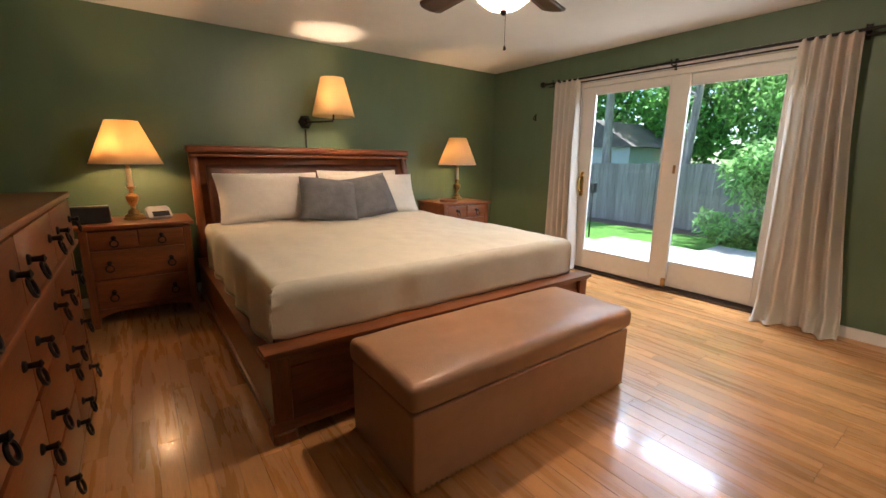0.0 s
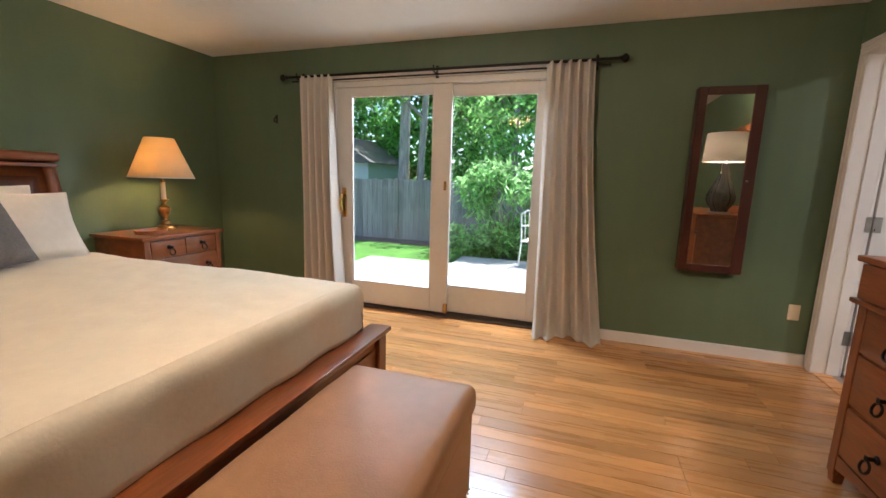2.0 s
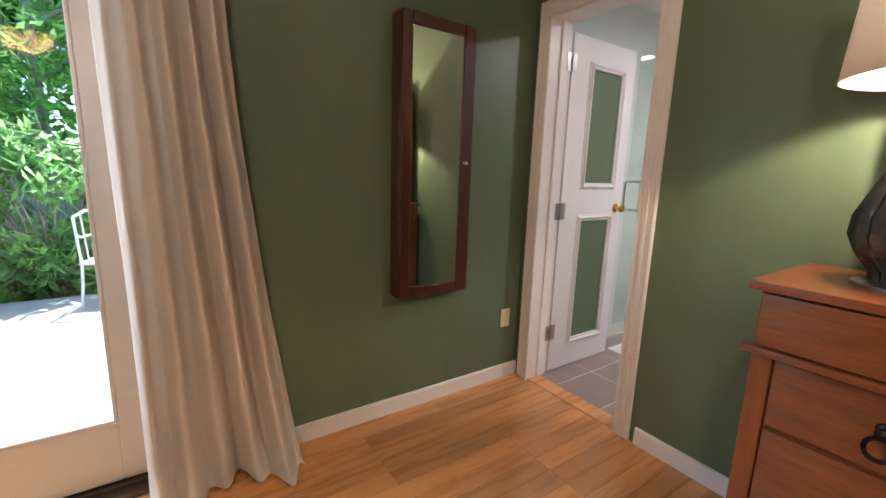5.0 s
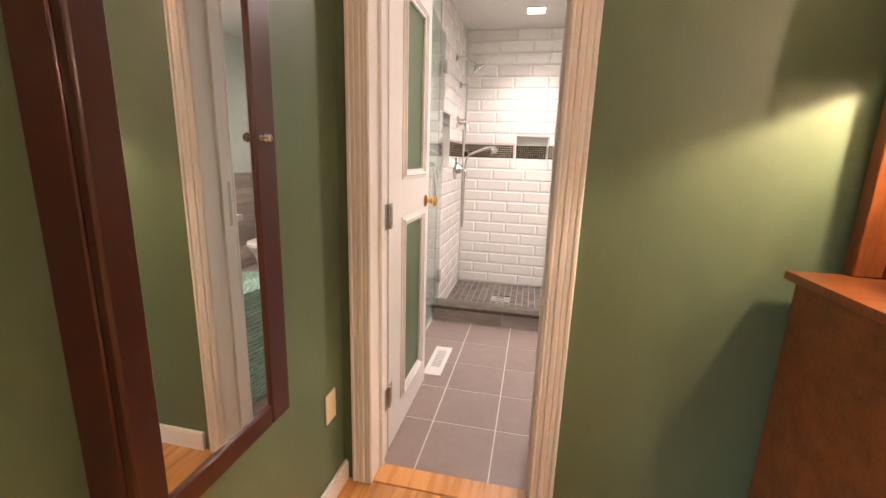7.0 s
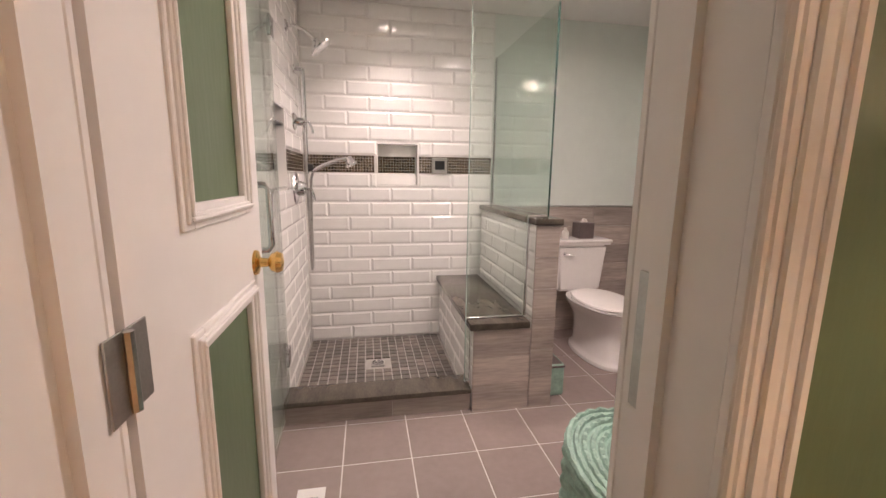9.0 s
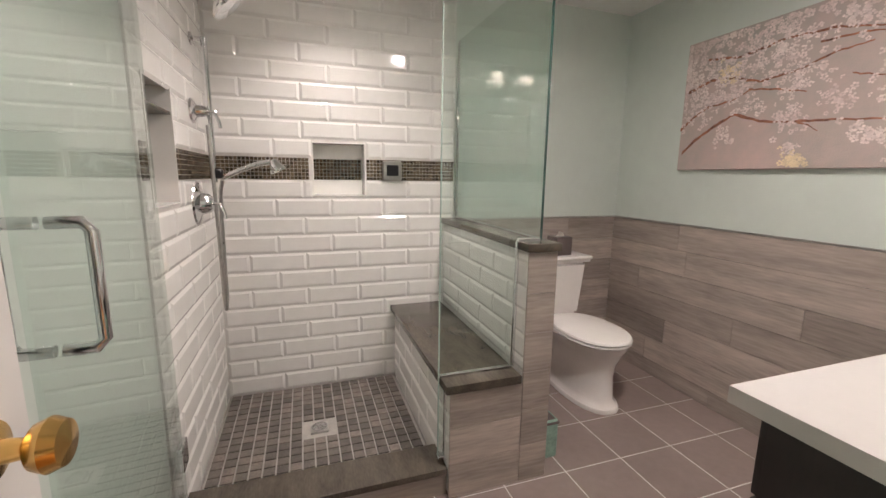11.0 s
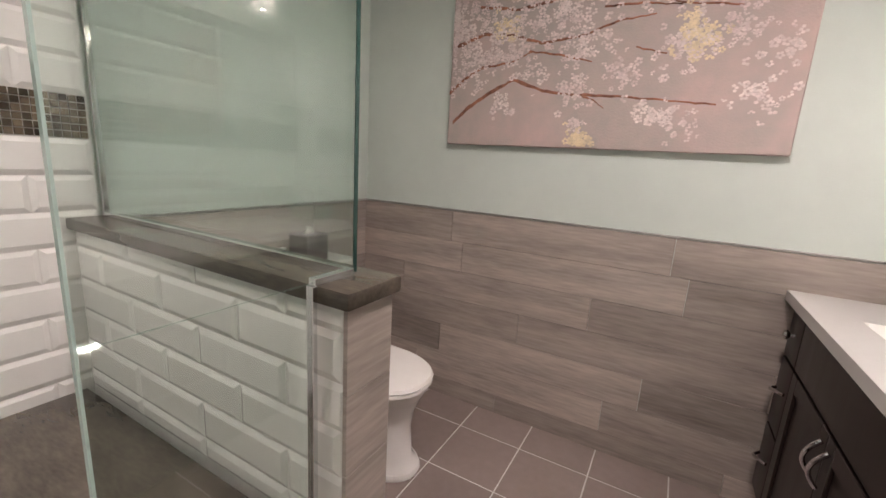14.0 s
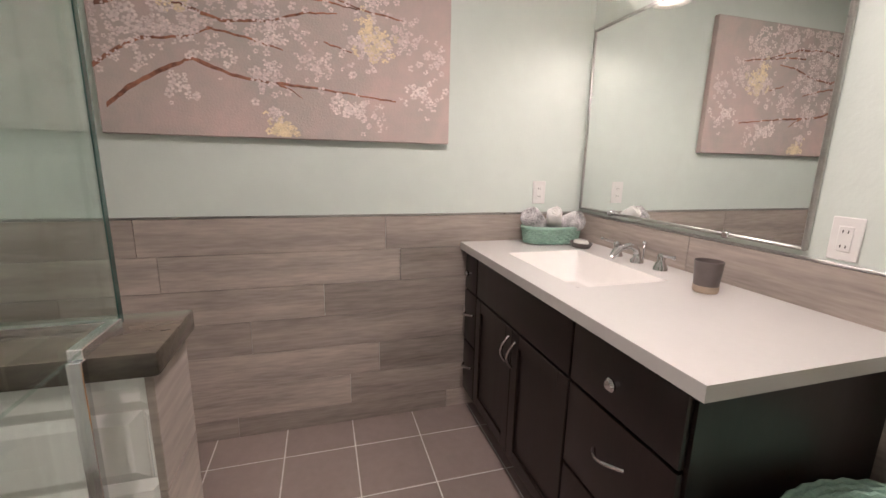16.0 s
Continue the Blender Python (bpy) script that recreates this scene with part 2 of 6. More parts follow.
SOIL = mat("bare soil", (0.16, 0.11, 0.085), 0.95, var=0.25, scale=2, bump=0.6, bscale=30)
PATIO = mat("pale concrete patio", (0.43, 0.41, 0.38), 0.85, var=0.08, scale=1.5, bump=0.3, bscale=60, rand=0.05)
FENCE = mat("weathered fence boards", (0.31, 0.28, 0.26), 0.9, var=0.2, scale=3, stretch=(5, 5, 0.6), rand=0.18)
BARK = mat("grey bark", (0.34, 0.31, 0.28), 0.95, var=0.3, scale=6, stretch=(3, 3, 0.5), bump=0.8, bscale=20)
LEAF = mat("tree leaves", (0.13, 0.27, 0.06), 0.55, var=0.3, scale=0.7, island=0.55)
LEAFB = mat("rhododendron leaves", (0.22, 0.37, 0.13), 0.4, var=0.25, scale=2, island=0.5)
SIDING = mat("pale blue siding", (0.50, 0.54, 0.56), 0.8, var=0.05, scale=2)
ROOF = mat("grey shingles", (0.17, 0.15, 0.145), 0.9, var=0.2, scale=9)
CAST = mat("white painted cast metal", (0.78, 0.77, 0.74), 0.4, var=0.05)
EARTHEN = mat("oak tray wood", (0.30, 0.11, 0.04), 0.35, var=0.2, scale=6)


def leafy(m, amount):
    """Lets light pass through thin leaves."""
    N, L = m.node_tree.nodes, m.node_tree.links
    b, t, mix, g = N["Principled BSDF"], N.new("ShaderNodeBsdfTranslucent"), N.new("ShaderNodeMixShader"), N.new("ShaderNodeHueSaturation")
    g.inputs["Value"].default_value, g.inputs["Saturation"].default_value = 2.2, 0.9
    L.new(b.inputs["Base Color"].links[0].from_socket, g.inputs["Color"])
    L.new(g.outputs[0], t.inputs["Color"])
    mix.inputs[0].default_value = amount
    L.new(b.outputs[0], mix.inputs[1])
    L.new(t.outputs[0], mix.inputs[2])
    L.new(mix.outputs[0], N["Material Output"].inputs["Surface"])


leafy(LEAF, 0.6)
leafy(LEAFB, 0.45)


# ---- builders ----
def bm_new():
    return bmesh.new()


def add_box(bm, a, b, bev=0.0, seg=1):
    """An axis-aligned box from corner a to corner b, with bevelled edges."""
    lo = [min(p, q) for p, q in zip(a, b)]
    hi = [max(p, q) for p, q in zip(a, b)]
    size = [q - p for p, q in zip(lo, hi)]
    m = Matrix.Translation([(p + q) / 2 for p, q in zip(lo, hi)]) @ Matrix.Diagonal((*size, 1))
    vs = bmesh.ops.create_cube(bm, size=1, matrix=m)["verts"]
    if bev:
        es = list({e for v in vs for e in v.link_edges})
        bmesh.ops.bevel(bm, geom=es, offset=min(bev, min(size) * 0.45), segments=seg, affect="EDGES", profile=0.6)
    return bm


def boxes(*items, bev=0.0):
    bm = bm_new()
    for a, b in items:
        add_box(bm, a, b, bev)
    return bm


def lathe(profile, n=28, bm=None, centre=(0, 0), axis="z", squash=(1, 1)):
    """A body turned round an axis from (radius, height) pairs; ends are closed where the radius is zero."""
    bm = bm or bm_new()
    rings = []
    for r, h in profile:
        ring = []
        for i in range(n):
            a = 2 * math.pi * i / n
            p = (r * math.cos(a) * squash[0], r * math.sin(a) * squash[1], h)
            if axis == "y":
                p = (p[0], p[2], p[1])
            if axis == "x":
                p = (p[2], p[0], p[1])
            ring.append(bm.verts.new((p[0] + centre[0], p[1] + centre[1], p[2])))
        rings.append(ring)
    for a, b in zip(rings, rings[1:]):
        for i in range(n):
            j = (i + 1) % n
            bm.faces.new((a[i], a[j], b[j], b[i]))
    for ring, r in ((rings[0], profile[0][0]), (rings[-1], profile[-1][0])):
        if r < 0.012:
            bm.faces.new(ring)
    bmesh.ops.recalc_face_normals(bm, faces=bm.faces)
    return bm


def tube(bm, pts, r, n=8, taper=None):
    """A round bar along points, with an optional end radius."""
    pts = [Vector(p) for p in pts]
    rings = []
    for i, p in enumerate(pts):
        d = (pts[min(i + 1, len(pts) - 1)] - pts[max(i - 1, 0)]).normalized()
        u = d.orthogonal().normalized() if i == 0 else (rings_u - d * rings_u.dot(d)).normalized()
        rings_u = u
        v = d.cross(u)
        rad = r if taper is None else r + (taper - r) * i / (len(pts) - 1)
        rings.append([bm.verts.new(p + (u * math.cos(2 * math.pi * k / n) + v * math.sin(2 * math.pi * k / n)) * rad) for k in range(n)])
    for a, b in zip(rings, rings[1:]):
        for k in range(n):
            bm.faces.new((a[k], a[(k + 1) % n], b[(k + 1) % n], b[k]))
    bm.faces.new(rings[0][::-1])
    bm.faces.new(rings[-1])
    return bm


def finish(ob, bm, material, smooth):
    me = bpy.data.meshes.new(ob)
    bm.normal_update()
    bm.to_mesh(me)
    bm.free()
    if material:
        me.materials.append(material)
    if smooth:
        me.polygons.foreach_set("use_smooth", [True] * len(me.polygons))
        me.set_sharp_from_angle(angle=radians(40))
    return me


def part(name, bm, material, parent, label="", smooth=True):
    ob = new(name, finish(name, bm, material, smooth))
    ob.parent = parent
    if label:
        ob["label"] = label
    return ob


def thing(name, place, label, category, group="", rz=0, kind=""):
    ob = new(name)
    ob.empty_display_size = 0.1
    ob.matrix_world = pose(*place, 0, 0, rz)
    return tagged(ob, label, category, group, kind)


def solid(name, bm, material, label, category, kind="", smooth=True, group=""):
    ob = new(name, finish(name, bm, material, smooth))
    return tagged(ob, label, category, group, kind)


def grid(bm, nu, nv, f):
    vs = [[bm.verts.new(f(i / nu, j / nv)) for j in range(nv + 1)] for i in range(nu + 1)]
    for i in range(nu):
        for j in range(nv):
            bm.faces.new((vs[i][j], vs[i + 1][j], vs[i + 1][j + 1], vs[i][j + 1]))
    return vs


def rnd(x, y=0.0, z=0.0):
    return noise.noise(Vector((x, y, z)))


# ---- structure ----
NY, WX, SY = 5.32, -5.05, -2.80      # bedroom north wall, west wall; bathroom south wall
BW = -2.63                            # bathroom west wall
H = 2.44
T = 0.15
OY0, OY1, OZ = 1.86, 3.92, 2.13       # glazed door opening in the east wall
NQ0, NQ1, NZ0, NZ1 = -2.135, -1.83, 1.20, 1.645   # niche in the shower side wall
DX0, DX1, DZ = -0.745, -0.10, 2.115    # bathroom door opening in the shared wall

solid("wall_north", boxes(((WX - T, NY, 0), (T, NY + T, H))), GREEN, "olive green painted bedroom wall behind the bed", "wall", "structure", False)
solid("wall_west", boxes(((WX - T, -T, 0), (WX, NY, H))), GREEN, "olive green painted wall behind the long dresser", "wall", "structure", False)
solid("wall_east", boxes(((0, -0.004, 0), (T, OY0, H)), ((0, OY1, 0), (T, NY, H)), ((0, OY0, OZ), (T, OY1, H)), ((0, OY0, -0.3), (T, OY1, -0.03))), GREEN,
      "olive green painted wall with a sliding glass door", "wall", "structure", False)
solid("wall_south", boxes(((WX, -0.075, 0), (DX0, 0, H)), ((DX1, -0.075, 0), (0, 0, H)), ((DX0, -0.075, DZ), (DX1, 0, H))), GREEN,
      "olive green painted wall with the bathroom doorway", "wall", "structure", False)
solid("wall_bath_north", boxes(((BW, -T, 0), (DX0, -0.075, H)), ((DX1, -T, 0), (0.06, -0.075, H)), ((DX0, -T, DZ), (DX1, -0.075, H))), SAGE,
      "pale sage bathroom wall behind the vanity", "wall", "structure", False)
solid("wall_bath_west", boxes(((BW - T, SY - T, 0), (BW, -T, H))), SAGE, "pale sage bathroom wall above wood-look tile", "wall", "structure", False)
wall_bath_south = solid("wall_bath_south", boxes(((BW, SY - T, 0), (-0.77, SY, H)), ((-0.465, SY - T, 0), (0.2, SY, H)), ((-0.77, SY - T, 0), (-0.465, SY, 1.20)),
      ((-0.77, SY - T, 1.51), (-0.465, SY, H)), ((-0.77, SY - T, 1.2), (-0.465, SY - 0.10, 1.51))), SAGE, "bathroom back wall with a recessed shower niche", "wall", "structure", False)
wall_bath_east = solid("wall_bath_east", boxes(((0.06, SY, 0), (0.2, NQ0, H)), ((0.06, NQ1, 0), (0.2, -T, H)), ((0.06, NQ0, 0), (0.2, NQ1, NZ0)), ((0.06, NQ0, NZ1), (0.2, NQ1, H)),
      ((0.155, NQ0, NZ0), (0.2, NQ1, NZ1))), SAGE, "pale sage bathroom wall by the shower", "wall", "structure", False)
solid("ceiling_bedroom", boxes(((WX - T, -0.075, H), (T, NY + T, H + 0.12))), CEIL, "flat off-white bedroom ceiling", "ceiling", "structure", False)
solid("ceiling_bath", boxes(((BW - T, SY - T, H), (0.2, -0.075, H + 0.12))), CEIL, "flat off-white bathroom ceiling", "ceiling", "structure", False)
# unseen roof, its eave drawn out to keep sun off the door sill
solid("roof", boxes(((WX - 1, SY - 1, H + 0.12), (1.0, NY + 1, H + 0.3))), ROOF, "unseen flat grey roof slab with an eave added against the sun", "roof", "structure", False)
floor_bed = solid("floor_bedroom", boxes(((WX, -0.09, -0.1), (0, NY, -0.016))), SUBFLOOR, "glossy honey oak strip floor", "floor", "structure", False)
floor_bath = solid("floor_bath", boxes(((BW, SY, -0.1), (0.06, -0.09, -0.0018))), GROUTW, "mauve grey square tile floor with pale grout", "floor", "structure", False)


def baseboard(a, b):
    bm = boxes((a, (b[0], b[1], 0.075)))
    add_box(bm, (a[0], a[1], 0.075), (b[0] + (0.004 if b[0] < a[0] else 0), b[1], 0.085), 0.002)
    return solid("baseboard", bm, TRIM, "white painted wooden baseboard", "baseboard", "structure", False)


baseboard((-0.001, 0.0, 0), (-0.016, OY0 - 0.07, 0))
baseboard((-0.001, OY1 + 0.07, 0), (-0.016, NY, 0))
baseboard((WX, NY - 0.016, 0), (-0.016, NY - 0.001, 0))
baseboard((WX, 0.001, 0), (-0.84, 0.016, 0))
baseboard((WX + 0.016, 0.016, 0), (WX + 0.001, NY - 0.016, 0))


def casing_leg(bm, x0, x1, y0, sgn, z0, z1):
    """A fluted casing board on a wall face at y0, standing proud by sgn."""
    add_box(bm, (x0, y0, z0), (x1, y0 + sgn * 0.0135, z1), 0.002)
    w = x1 - x0
    for f0, f1, d in ((0.02, 0.19, 0.0185), (0.22, 0.40, 0.0165), (0.43, 0.65, 0.0185), (0.68, 0.83, 0.016), (0.86, 0.98, 0.0175)):
        add_box(bm, (x0 + w * f0, y0 + sgn * 0.011, z0), (x0 + w * f1, y0 + sgn * d, z1), 0.003)


def casing_head(bm, x0, x1, y0, sgn, z0, z1):
    add_box(bm, (x0, y0, z0), (x1, y0 + sgn * 0.0135, z1), 0.002)
    h = z1 - z0
    for f0, f1, d in ((0.02, 0.17, 0.0175), (0.22, 0.37, 0.016), (0.44, 0.62, 0.0185), (0.68, 0.81, 0.0165), (0.85, 0.98, 0.019)):
        add_box(bm, (x0, y0 + sgn * 0.011, z0 + h * f0), (x1, y0 + sgn * d, z0 + h * f1), 0.003)


door_trim = thing("door_frame_1", ((DX0 + DX1) / 2, -0.075, 0), "white painted door frame with fluted casing", "door frame", kind="structure")
mx = (DX0 + DX1) / 2
for side in (0, 1):
    bm = bm_new()
    s = 1 if side else -1
    y0 = 0.075 if side else -0.075
    casing_leg(bm, -0.388, -0.303, y0, s, 0, DZ - 0.015)
    part("casing_leg", bm, TRIM, door_trim, smooth=False)
    bm = bm_new()
    casing_leg(bm, 0.385, 0.303, y0, s, 0, DZ - 0.015)
    part("casing_leg", bm, TRIM, door_trim, smooth=False)
    bm = bm_new()
    casing_head(bm, -0.388, 0.385, y0, s, DZ - 0.015, DZ + 0.07)
    part("casing_head", bm, TRIM, door_trim, smooth=False)
for x0, x1 in ((-0.3225, -0.3045), (0.3045, 0.3225)):
    part("jamb", boxes(((x0, -0.0749, 0), (x1, 0.0749, DZ))), TRIM, door_trim, smooth=False)
    xs = x1 if x0 < 0 else x0
    part("door_stop", boxes(((xs, -0.03, 0), (xs + (0.012 if x0 < 0 else -0.012), 0.0, DZ - 0.02))), TRIM, door_trim, smooth=False)
part("head_jamb", boxes(((-0.3045, -0.0749, DZ - 0.018), (0.3045, 0.0749, DZ))), TRIM, door_trim, smooth=False)
part("strike_plate", boxes(((-0.304, -0.058, 0.98), (-0.3005, -0.034, 1.16)), bev=0.001), NICKEL, door_trim, "nickel strike plate")
part("threshold", boxes(((-0.3045, -0.03, -0.012), (0.3045, 0.075, 0.006)), bev=0.004), OAK, door_trim, "oak threshold")

# bathroom door, open into the bathroom
door = thing("door_1", (-0.098, -0.180, 0), "open white door with green inset panels", "door", rz=-90, kind="structure")
DW = 0.615
bm = boxes(((0, -0.022, 0.012), (0.165, 0.013, 2.06)), ((DW - 0.10, -0.022, 0.012), (DW, 0.013, 2.06)), ((0.165, -0.022, 0.012), (DW - 0.10, 0.013, 0.17)),
           ((0.165, -0.022, 1.02), (DW - 0.10, 0.013, 1.19)), ((0.165, -0.022, 1.93), (DW - 0.10, 0.013, 2.06)))
part("door_leaf", bm, TRIM, door, smooth=False)
for z0, z1 in ((0.17, 1.02), (1.19, 1.93)):
    part("panel", boxes(((0.165, -0.014, z0), (DW - 0.10, 0.005, z1))), GREEN, door, "olive green painted panel", False)
    for yy, s in ((-0.022, -1), (0.013, 1)):
        bm = bm_new()
        for k, (w, d) in enumerate(((0.040, 0.006), (0.028, 0.012), (0.014, 0.017))):
            o = (0.0, 0.010, 0.022)[k]
            x0, x1, a, b = 0.16 + o, DW - 0.095 - o, z0 - 0.005 + o, z1 + 0.005 - o
            ya, yb = yy - s * 0.008, yy + s * d
            add_box(bm, (x0, ya, a), (x0 + w - o, yb, b), 0.002)
            add_box(bm, (x1 - w + o, ya, a), (x1, yb, b), 0.002)
            add_box(bm, (x0 + w - o, ya, a), (x1 - w + o, yb, a + w - o), 0.002)
            add_box(bm, (x0 + w - o, ya, b - w + o), (x1 - w + o, yb, b), 0.002)
        part("moulding", bm, TRIM, door, smooth=False)
for s in (-1, 1):
    y0 = -0.022 if s < 0 else 0.013
    bm = lathe([(0.0, y0), (0.031, y0), (0.029, y0 + s * 0.006), (0.012, y0 + s * 0.012), (0.010, y0 + s * 0.03), (0.022, y0 + s * 0.038), (0.027, y0 + s * 0.05), (0.022, y0 + s * 0.062), (0.0, y0 + s * 0.066)], 20, axis="y")
    bmesh.ops.translate(bm, verts=bm.verts, vec=(DW - 0.065, 0, 1.06))
    part("door_knob", bm, BRASS, door, "polished brass knob")
for hz in (0.275, 1.05, 1.90):
    bm = boxes(((-0.004, -0.0245, hz - 0.05), (0.040, -0.0215, hz + 0.05)), ((-0.045, -0.0245, hz - 0.05), (-0.008, -0.0215, hz + 0.05)), bev=0.001)
    tube(bm, [(-0.006, -0.027, hz - 0.048), (-0.006, -0.027, hz + 0.048)], 0.007)
    part("hinge", bm, NICKEL, door, "worn nickel hinge")

# sliding glass door
slider = thing("door_2", (0.06, (OY0 + OY1) / 2, 0), "white sliding glass patio door", "door", kind="structure")
sy = (OY0 + OY1) / 2


def local(y):
    return y - sy


bm = boxes(((-0.06, local(OY0), 0.0), (0.085, local(OY0) + 0.04, OZ)), ((-0.06, local(OY1) - 0.04, 0.0), (0.085, local(OY1), OZ)),
           ((-0.06, local(OY0) + 0.04, OZ - 0.05), (0.085, local(OY1) - 0.04, OZ)), bev=0.003)
part("door_frame", bm, VINYL, slider, smooth=False)
bm = boxes(((-0.075, local(OY0) + 0.04, -0.029), (0.085, local(OY1) - 0.04, 0.018)), ((-0.02, local(OY0) + 0.04, 0.017), (-0.01, local(OY1) - 0.04, 0.035)), ((0.03, local(OY0) + 0.04, 0.017), (0.04, local(OY1) - 0.04, 0.035)))
part("sill_track", bm, mat("brown sill metal", (0.10, 0.075, 0.06), 0.45, 0.4), slider, "brown metal sill track", False)


def sash(x0, x1, y0, y1, g):
    """A glazed leaf; g holds the glass edges y0, y1, z0, z1."""
    z0, z1 = 0.04, OZ - 0.055
    bm = boxes(((x0, local(y0), z0), (x1, local(g[0]), z1)), ((x0, local(g[1]), z0), (x1, local(y1), z1)), ((x0, local(g[0]), z0), (x1, local(g[1]), g[2])), ((x0, local(g[0]), g[3]), (x1, local(g[1]), z1)), bev=0.004)
    leaf = part("leaf", bm, VINYL, slider, smooth=False)
    xm = (x0 + x1) / 2
    w = 0.012
    bm = boxes(((x0 - 0.002, local(g[0]), g[2]), (x0 + 0.012, local(g[0]) + w, g[3])), ((x0 - 0.002, local(g[1]) - w, g[2]), (x0 + 0.012, local(g[1]), g[3])),
               ((x0 - 0.002, local(g[0]) + w, g[2]), (x0 + 0.012, local(g[1]) - w, g[2] + w)), ((x0 - 0.002, local(g[0]) + w, g[3] - w), (x0 + 0.012, local(g[1]) - w, g[3])), bev=0.002)
    part("glazing_bead", bm, VINYL, leaf, smooth=False)
    pane = part("pane", boxes(((xm - 0.003, local(g[0]), g[2]), (xm + 0.003, local(g[1]), g[3]))), CLEAR, leaf, "clear glass pane", False)
    pane.visible_shadow = False
    return leaf


leaf1 = sash(-0.052, -0.012, 2.735, 3.875, (2.90, 3.715, 0.25, 2.0))
leaf2 = sash(0.002, 0.042, 1.90, 2.83, (2.015, 2.765, 0.285, 1.985))
bm = tube(bm_new(), [(-0.055, local(3.80), 0.92), (-0.095, local(3.80), 0.94), (-0.115, local(3.80), 1.02), (-0.095, local(3.80), 1.10), (-0.055, local(3.80), 1.12)], 0.011)
add_box(bm, (-0.058, local(3.825), 0.88), (-0.05, local(3.775), 1.16), 0.004)
part("pull_handle", bm, BRASS, leaf1, "brass D-shaped pull handle")
part("latch", boxes(((-0.062, local(2.79), 1.17), (-0.05, local(2.765), 1.25)), bev=0.004), ABRASS, leaf1, "small brass latch")
part("foot_bolt", boxes(((-0.085, local(2.76), 0.045), (-0.05, local(2.725), 0.13)), bev=0.004), ABRASS, leaf1, "brass foot bolt")
bm = boxes(((-0.015, OY0 - 0.065, 0), (-0.001, OY0 - 0.001, OZ + 0.07)), ((-0.015, OY1 + 0.001, 0), (-0.001, OY1 + 0.065, OZ + 0.07)), ((-0.015, OY0, OZ + 0.001), (-0.001, OY1, OZ + 0.07)), bev=0.003)
solid("trim_patio_door", bm, TRIM, "white casing round the patio door", "trim", "structure", False)


# ---- bedroom things ----
def curtain(y_top, y_bot, flare, label, seed):
    """A pleated curtain that hangs from the rod and puddles on the floor."""
    ob = thing("curtain", (-0.10, (y_top[0] + y_top[1]) / 2, 0), label, "curtain", "curtains of the patio door")
    c = (y_top[0] + y_top[1]) / 2
    folds = 5

    def f(u, v):
        k = v ** 1.5
        y = (y_top[0] + (y_top[1] - y_top[0]) * u) * (1 - k) + (y_bot[0] + (y_bot[1] - y_bot[0]) * u) * k
        amp = 0.022 + 0.035 * v
        x = amp * math.sin(2 * math.pi * folds * u + seed + 0.6 * math.sin(3 * v + seed)) + 0.012 * math.sin(11 * math.pi * u + 2 * v)
        z = 2.168 * (1 - v) + 0.012 * v + 0.006 * math.sin(30 * u)
        if v > 0.94:
            q = (v - 0.94) / 0.06
            x -= flare * q * (0.6 + 0.5 * math.sin(9 * u + seed))
            z = max(0.008 + 0.016 * abs(math.sin(14 * u)), z - 0.04 * q)
        return (x, y - c + 0.006 * rnd(u * 9, v * 4, seed), z)

    bm = bm_new()
    grid(bm, 90, 60, f)
    cloth = part("cloth", bm, CURTAIN, ob)
    md = cloth.modifiers.new("thick", "SOLIDIFY")
    md.thickness = 0.004
    return ob


curtain((1.60, 1.95), (1.39, 1.93), 0.13, "natural linen curtain puddling on the oak floor", 0.4)
curtain((3.85, 4.20), (3.76, 4.22), 0.05, "gathered natural linen curtain beside the sliding door", 2.1)
rod = thing("curtain_rod", (-0.10, 2.89, 2.168), "dark iron double curtain rod with finials", "curtain rod")
part("rod", tube(bm_new(), [(0, -1.45, 0), (0, 1.46, 0)], 0.011, 12), IRON, rod)
part("rear_rod", tube(bm_new(), [(0.045, -1.40, -0.03), (0.045, 1.42, -0.03)], 0.007, 10), IRON, rod)
for e in (-1, 1):
    bm = lathe([(0.0, 0), (0.018, 0.001), (0.013, 0.012), (0.03, 0.03), (0.03, 0.05), (0.016, 0.062), (0.0, 0.066)], 14, axis="y")
    if e < 0:
        bmesh.ops.scale(bm, vec=(1, -1, 1), verts=bm.verts)
        bmesh.ops.reverse_faces(bm, faces=bm.faces)
    bmesh.ops.translate(bm, verts=bm.verts, vec=(0, 1.45 * e, 0))
    part("finial", bm, IRON, rod)
for by in (-1.30, -0.02, 1.33):
    bm = boxes(((0.085, by - 0.012, -0.05), (0.098, by + 0.012, 0.05)), bev=0.002)
    tube(bm, [(0.09, by, -0.01), (0.03, by, -0.02), (0, by, -0.016), (-0.012, by, 0.0), (-0.008, by, 0.03)], 0.006)
    part("bracket", bm, IRON, rod)

hook = thing("wall_hook", (0, 4.55, 1.80), "small dark iron hook on the green wall", "hook")
bm = boxes(((-0.006, -0.012, -0.03), (-0.0, 0.012, 0.05)), bev=0.002)
tube(bm, [(-0.004, 0, 0.03), (-0.03, 0, 0.02), (-0.045, 0, 0.0), (-0.035, 0, -0.02), (-0.02, 0, -0.015)], 0.006)
part("hook_arm", bm, IRON, hook)


